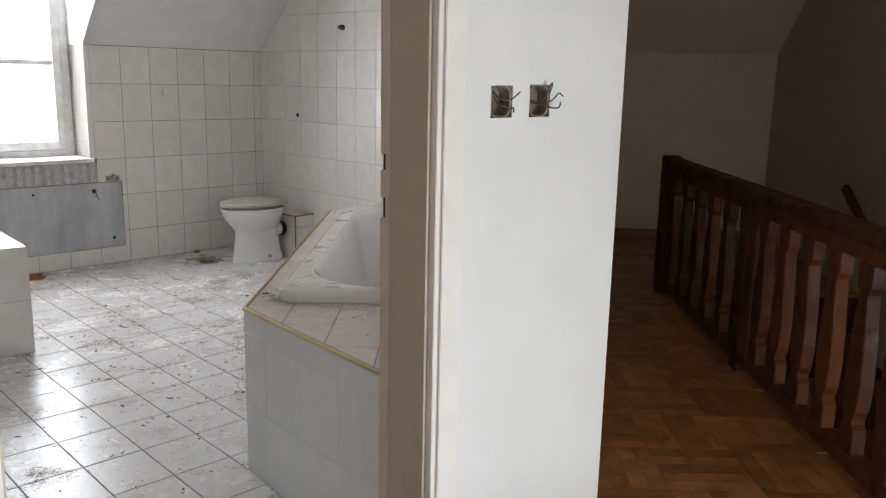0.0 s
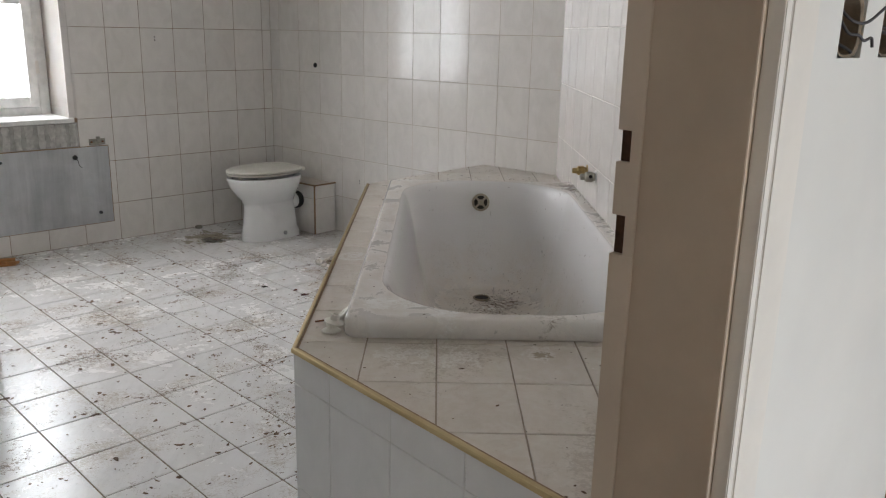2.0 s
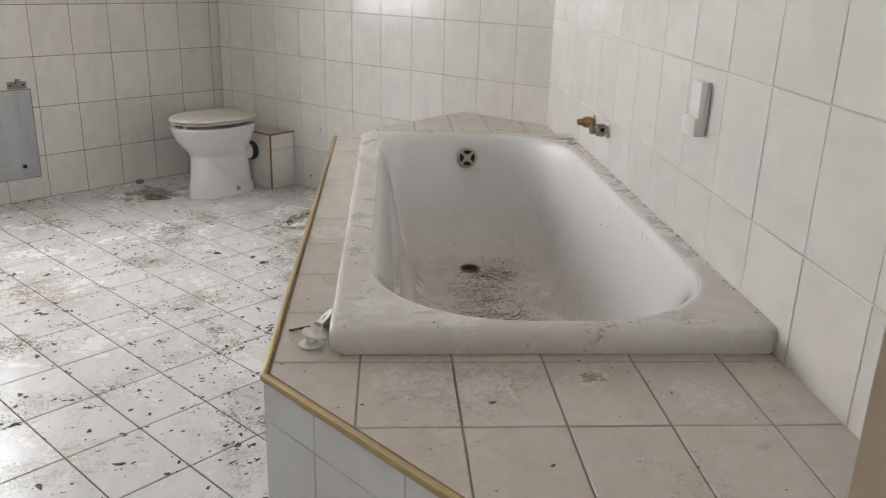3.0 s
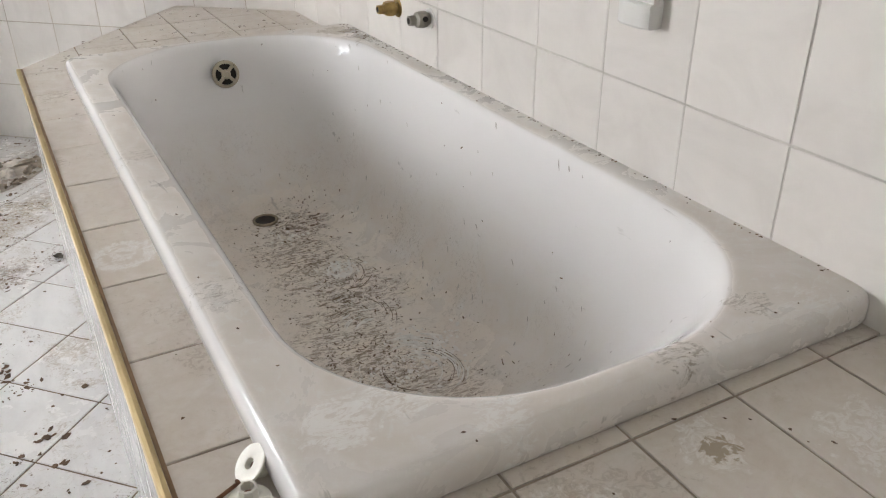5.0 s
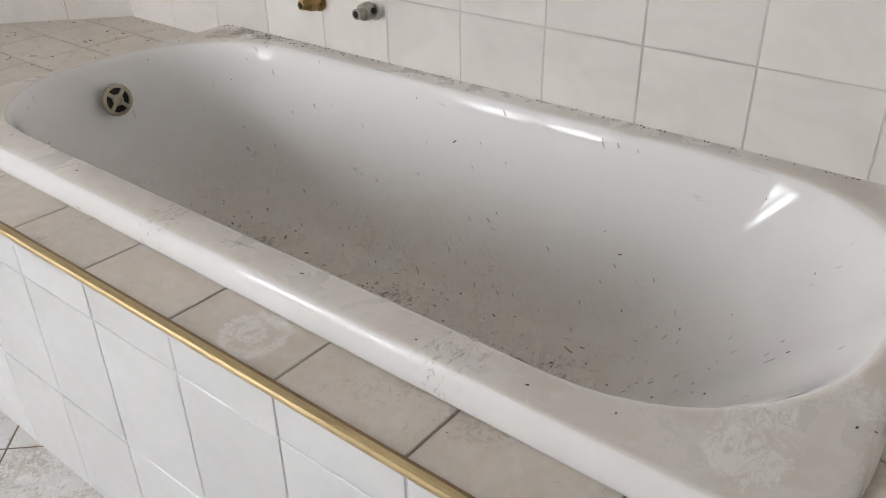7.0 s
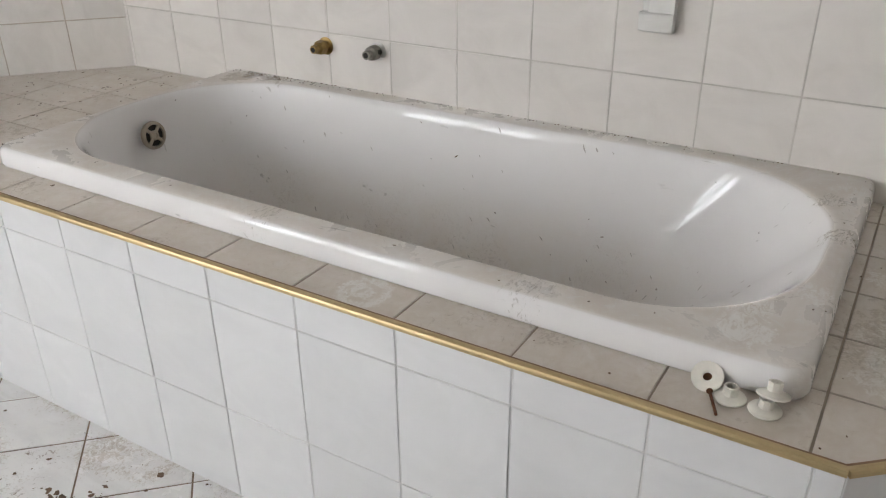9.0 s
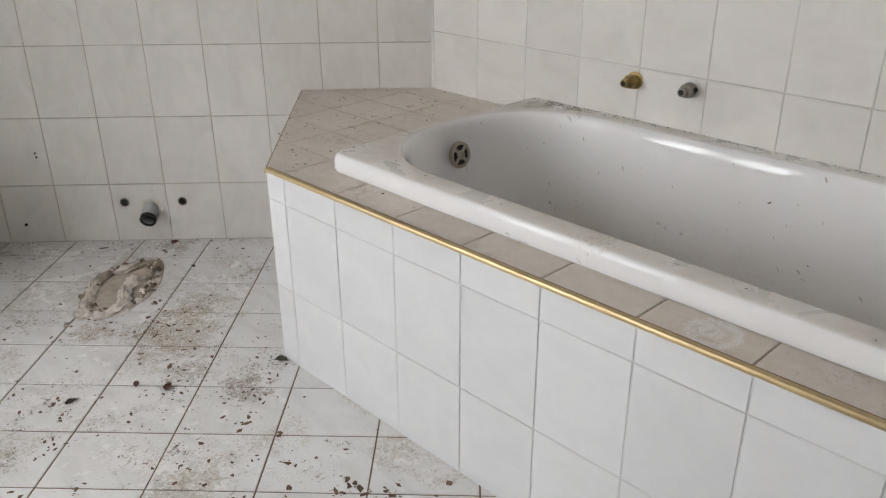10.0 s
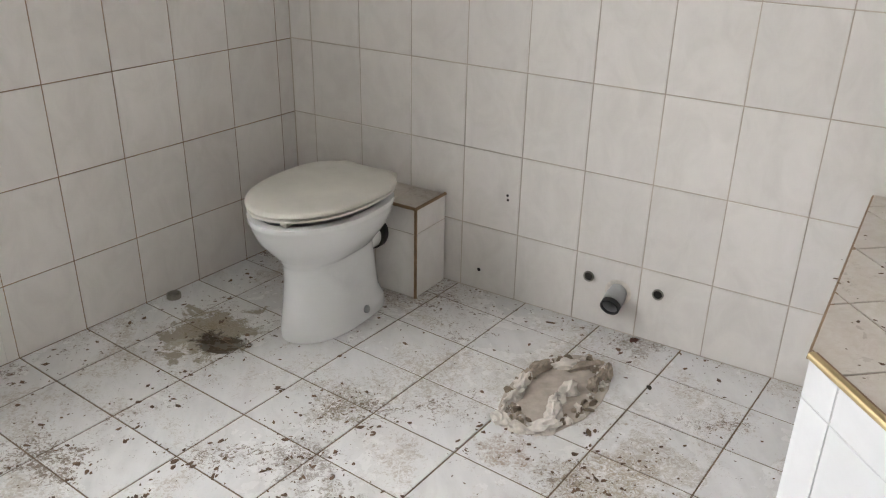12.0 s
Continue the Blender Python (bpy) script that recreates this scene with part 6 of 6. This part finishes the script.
def slide(x, y, size, stretch, out, skew):
    """A smudge drawn out down the slope, leaning along the tub by skew."""
    hit, nrm, _, _ = tree.ray_cast(Vector((x, y, 1.2)), Vector((0, 0, -1)))
    if hit is None:
        return
    nrm = nrm if nrm.z > 0 else -nrm
    down = Vector((0, 0, -1)) + nrm * nrm.z + Vector((0, -skew, 0))
    down = (down - nrm * down.dot(nrm)).normalized()
    z = nrm.normalized()
    x_axis = z.orthogonal().normalized()
    turn = math.atan2(z.cross(x_axis).dot(down), x_axis.dot(down))
    out.append((hit + nrm * 0.0003, nrm, size, stretch, turn))


for _ in range(60):                                 # small dark flecks on the sides
    slide(rng.uniform(-0.44, 0.165), rng.uniform(2.78, 4.3), rng.uniform(0.0007, 0.0015), rng.uniform(1.5, 3.5), spots, rng.uniform(0.2, 0.9))
for _ in range(46):                                 # grey smudges on the wall side and the back rest
    slide(rng.uniform(0.04, 0.160), rng.uniform(2.95, 4.15), rng.uniform(0.0014, 0.0030), rng.uniform(2.5, 5.0), smudges, rng.uniform(0.4, 1.0))
for _ in range(22):
    slide(rng.uniform(-0.35, 0.05), rng.uniform(2.80, 3.05), rng.uniform(0.0012, 0.0024), rng.uniform(3, 6), smudges, rng.uniform(-0.2, 0.6))
for cx, cy, sx, sy, k in ((-0.05, 3.36, 0.035, 0.035, 110), (-0.115, 3.29, 0.06, 0.05, 60), (-0.095, 3.755, 0.025, 0.022, 70), (-0.15, 3.98, 0.03, 0.02, 26)):
    for _ in range(k):                              # crusts of dried plaster
        slide(rng.gauss(cx, sx), rng.gauss(cy, sy), rng.uniform(0.002, 0.0065), rng.uniform(1, 2), plaster, rng.uniform(-2, 2))
for _ in range(26):                                 # larger leaf bits round the drain
    drop(rng.gauss(-0.10, 0.07), min(4.16, rng.gauss(4.04, 0.05)), rng.uniform(0.0025, 0.0055), rng.uniform(1.3, 2.6))
for _ in range(30):                                 # on the rim
    x, y = rng.choice(((rng.uniform(-0.55, -0.49), rng.uniform(2.64, 4.38)), (rng.uniform(0.172, 0.21), rng.uniform(2.64, 4.38)), (rng.uniform(-0.5, 0.2), rng.uniform(2.64, 2.69))))
    drop(x, y, rng.uniform(0.0008, 0.0022))
for _ in range(60):                                 # dirt gathered on the far corner of the rim
    drop(rng.uniform(0.180, 0.207), rng.gauss(4.18, 0.12), rng.uniform(0.001, 0.0035), rng.uniform(1, 2.5))
for _ in range(90):                                 # along the joint with the wall
    drop(WX - 0.004 - abs(rng.gauss(0, 0.006)), rng.uniform(2.66, 4.36), rng.uniform(0.001, 0.003))
for _ in range(70):                                 # bits blown into the rear corner of the platform
    p = Vector((rng.uniform(-0.6, 0.2), rng.gauss(4.72, 0.16), DECK + 0.0003))
    if not off_surround(p) and p.y > TUB[3] + 0.02:
        spots.append((p, UP, rng.uniform(0.0012, 0.0048), rng.uniform(1, 2.2), rng.uniform(0, 6.28)))
for _ in range(230):                                # on the platform tiles
    p = Vector((rng.uniform(-0.65, 0.2), rng.choice((rng.uniform(2.0, 2.62), rng.uniform(4.4, 5.1), rng.uniform(2.6, 4.5))), DECK + 0.0003))
    if not off_surround(p) and not (TUB[0] - 0.01 < p.x and TUB[2] - 0.01 < p.y < TUB[3] + 0.01):
        spots.append((p, UP, flake_size(rng, 0.01) * 0.75, rng.uniform(1, 2.2), rng.uniform(0, 6.28)))


def streak(points, width, verts, faces):
    """A thin ragged ribbon of dirt or plaster laid along points on the tub."""
    base = len(verts)
    for k, (x, y) in enumerate(points):
        hit, nrm, _, _ = tree.ray_cast(Vector((x, y, 1.2)), Vector((0, 0, -1)))
        if hit is None:
            return
        nrm = nrm if nrm.z > 0 else -nrm
        q = points[min(k + 1, len(points) - 1)]
        o = points[max(k - 1, 0)]
        side = nrm.cross(Vector((q[0] - o[0], q[1] - o[1], 0))).normalized()
        taper = math.sin(math.pi * (k + 0.5) / len(points)) ** 0.5 * rng.uniform(0.4, 1.2)
        for s in (-1, -0.5, 0.5, 1):
            verts.append(tuple(hit + side * width * taper * s + nrm * (0.0001 if abs(s) == 1 else 0.0011)))
    for k in range(len(points) - 1):
        for j in range(3):
            i = base + 4 * k + j
            faces.append((i, i + 4, i + 5, i + 1))


def arcs(name, label, mat, sets):
    """Curved scrapes: centre, radius, from and to angle, how many, width."""
    verts, faces = [], []
    for cx, cy, r0, r1, a0, a1, count, width in sets:
        for _ in range(count):
            r, a, b = rng.uniform(r0, r1), rng.uniform(a0, a1), rng.uniform(a0, a1)
            wob = rng.uniform(0, 50)
            pts = [((r + 0.004 * noise.noise(Vector((u * 2, wob, 0)))) * math.cos(u) + cx, (r + 0.004 * noise.noise(Vector((u * 2, wob, 9)))) * 1.15 * math.sin(u) + cy) for u in [a + (b - a) * k / 13 for k in range(14)]]
            streak(pts, width * rng.uniform(0.5, 1.3), verts, faces)
    me = bpy.data.meshes.new(name)
    me.from_pydata(verts, [], faces)
    me.materials.append(mat)
    me.validate()
    tagged(new(name, me), label, "debris", "", "stuff")


PLASTER_SMEAR = plain("dried_plaster_smear", (0.78, 0.755, 0.72), 0.9, vary=0.15, scale=60, bump=0.4)
arcs("plaster_smear", "curved white plaster smears dried on the tub bottom", PLASTER_SMEAR,
     ((-0.115, 3.29, 0.045, 0.10, -1.3, 1.9, 16, 0.0024), (-0.115, 3.29, 0.085, 0.13, 0.6, 1.7, 14, 0.0035), (-0.17, 3.33, 0.02, 0.06, 2.0, 4.6, 7, 0.003), (-0.095, 3.755, 0.005, 0.035, 0, 6.28, 14, 0.003), (-0.12, 3.45, 0.05, 0.10, 1.2, 2.6, 8, 0.004)))
arcs("dirt_scrape", "dark curved scrape lines round the plaster in the tub", FLAKE,
     ((-0.115, 3.29, 0.055, 0.125, -1.2, 1.2, 7, 0.0008), (-0.12, 3.30, 0.05, 0.09, 2.4, 4.4, 4, 0.0010), (-0.10, 3.74, 0.04, 0.09, -1.6, 0.8, 6, 0.0010), (-0.15, 3.55, 0.04, 0.12, -1.0, 1.0, 5, 0.0010), (0.13, 3.15, 0.10, 0.12, 2.6, 3.0, 2, 0.0022)))
SMUDGE = plain("grey_smudge", (0.50, 0.47, 0.44), 0.8, vary=0.25, scale=60, bump=0.1)
flakes("tub_smudges", "grey dirt smudges run down the sides of the tub", SMUDGE, smudges)
flakes("plaster_crust", "pale crusts of dried plaster on the tub bottom", PLASTER_SMEAR, plaster)
flakes("tub_debris", "dark crumbs and dirt flecks in the tub and on its platform", FLAKE, spots)

# ---- hall details ----


def wall_handrail():
    t = thing("wall_handrail", "dark wooden handrail sloping down the stairwell wall", "handrail", (HALL_X1 - 0.06, 5.38, 0.64))
    d = Vector((0, -0.83, -0.56)).normalized()
    bm = bmesh.new()
    box(bm, (-0.02, 0.0, -0.028), (0.02, 2.6, 0.028), Matrix((Vector((1, 0, 0)), d, Vector((1, 0, 0)).cross(d))).transposed().to_4x4(), 0.008, 2)
    part("rail", bm, RAIL_WOOD, t)
    for k in (0.12, 1.3, 2.4):
        bm = bmesh.new()
        tube(bm, [d * k + Vector((0, 0, -0.03)), d * k + Vector((0.03, 0, -0.05)), d * k + Vector((0.06, 0, -0.05))], 0.006, 8)
        part("bracket", bm, OLD_METAL, t, "metal bracket")


wall_handrail()


def staircase():
    t = thing("staircase", "dark wooden stairs going down beside the hall", "stairs", (WELL_X, WELL_Y, 0))
    for k in range(12):
        bm = bmesh.new()
        box(bm, (0.012, -0.27 * (k + 1) - 0.02, -0.19 * (k + 1) - 0.04), (HALL_X1 - WELL_X - 0.012, -0.27 * k, -0.19 * (k + 1)), None, 0.006, 2)
        part("tread", bm, RAIL_WOOD, t)
        bm = bmesh.new()
        box(bm, (0.012, -0.27 * k - 0.018, -0.19 * (k + 1)), (HALL_X1 - WELL_X - 0.012, -0.27 * k, -0.19 * k - 0.042), None, 0.002, 1)
        part("riser", bm, RAIL_WOOD, t)


staircase()

# parquet: squares of five fingers, laid alternately
SQ, FINGERS = 0.30, 5
strip = {}
for turn in (0, 1):
    bm = bmesh.new()
    w, l = SQ / FINGERS - 0.0012, SQ - 0.0012
    sx, sy = (l, w) if turn == 0 else (w, l)
    slab(bm, (0, 0, 0), X, Y, UP, [(-sx / 2, -sy / 2), (sx / 2, -sy / 2), (sx / 2, sy / 2), (-sx / 2, sy / 2)], 0.009, 0.0008)
    bmesh.ops.recalc_face_normals(bm, faces=bm.faces)
    me = bpy.data.meshes.new("parquet_finger")
    bm.to_mesh(me)
    bm.free()
    me.materials.append(PARQUET)
    strip[turn] = me
rest = bmesh.new()
rng = random.Random(5)
HX0 = HX + 0.012
for i in range(-10, 8):
    for j in range(-13, 17):
        x0, y0 = HX0 + i * SQ, 2.2 + j * SQ
        turn = (i + j) % 2
        for k in range(FINGERS):
            o = (k + 0.5) * SQ / FINGERS
            cx, cy = (x0 + SQ / 2, y0 + o) if turn == 0 else (x0 + o, y0 + SQ / 2)
            hx, hy = (SQ / 2, SQ / 10) if turn == 0 else (SQ / 10, SQ / 2)
            if cx + hx > (WELL_X if cy < WELL_Y else HALL_X1) + 0.02 or cy + hy > HALL_Y1 + 0.16 or cx - hx < HALL_X0 or cy - hy < HALL_Y0:
                continue
            corner = max((Vector((cx + a * hx, cy + b * hy, 0)) - DO).dot(D_IN) for a in (-1, 1) for b in (-1, 1))
            if corner > 0.06 and cx < HX0:
                continue
            z = -0.009 + rng.uniform(-0.0006, 0.0004)
            if i >= 0 and j >= 0 and cx < WELL_X:
                ob = new("parquet_finger", strip[turn])
                ob.parent = hall_floor
                ob.location = (cx, cy, z)
            else:
                slab(rest, (cx, cy, z), X, Y, UP, [(-hx + 0.0006, -hy + 0.0006), (hx - 0.0006, -hy + 0.0006), (hx - 0.0006, hy - 0.0006), (-hx + 0.0006, hy - 0.0006)], 0.009)
tagged(part("parquet_field", rest, PARQUET, hall_floor), "", "", "", "stuff")
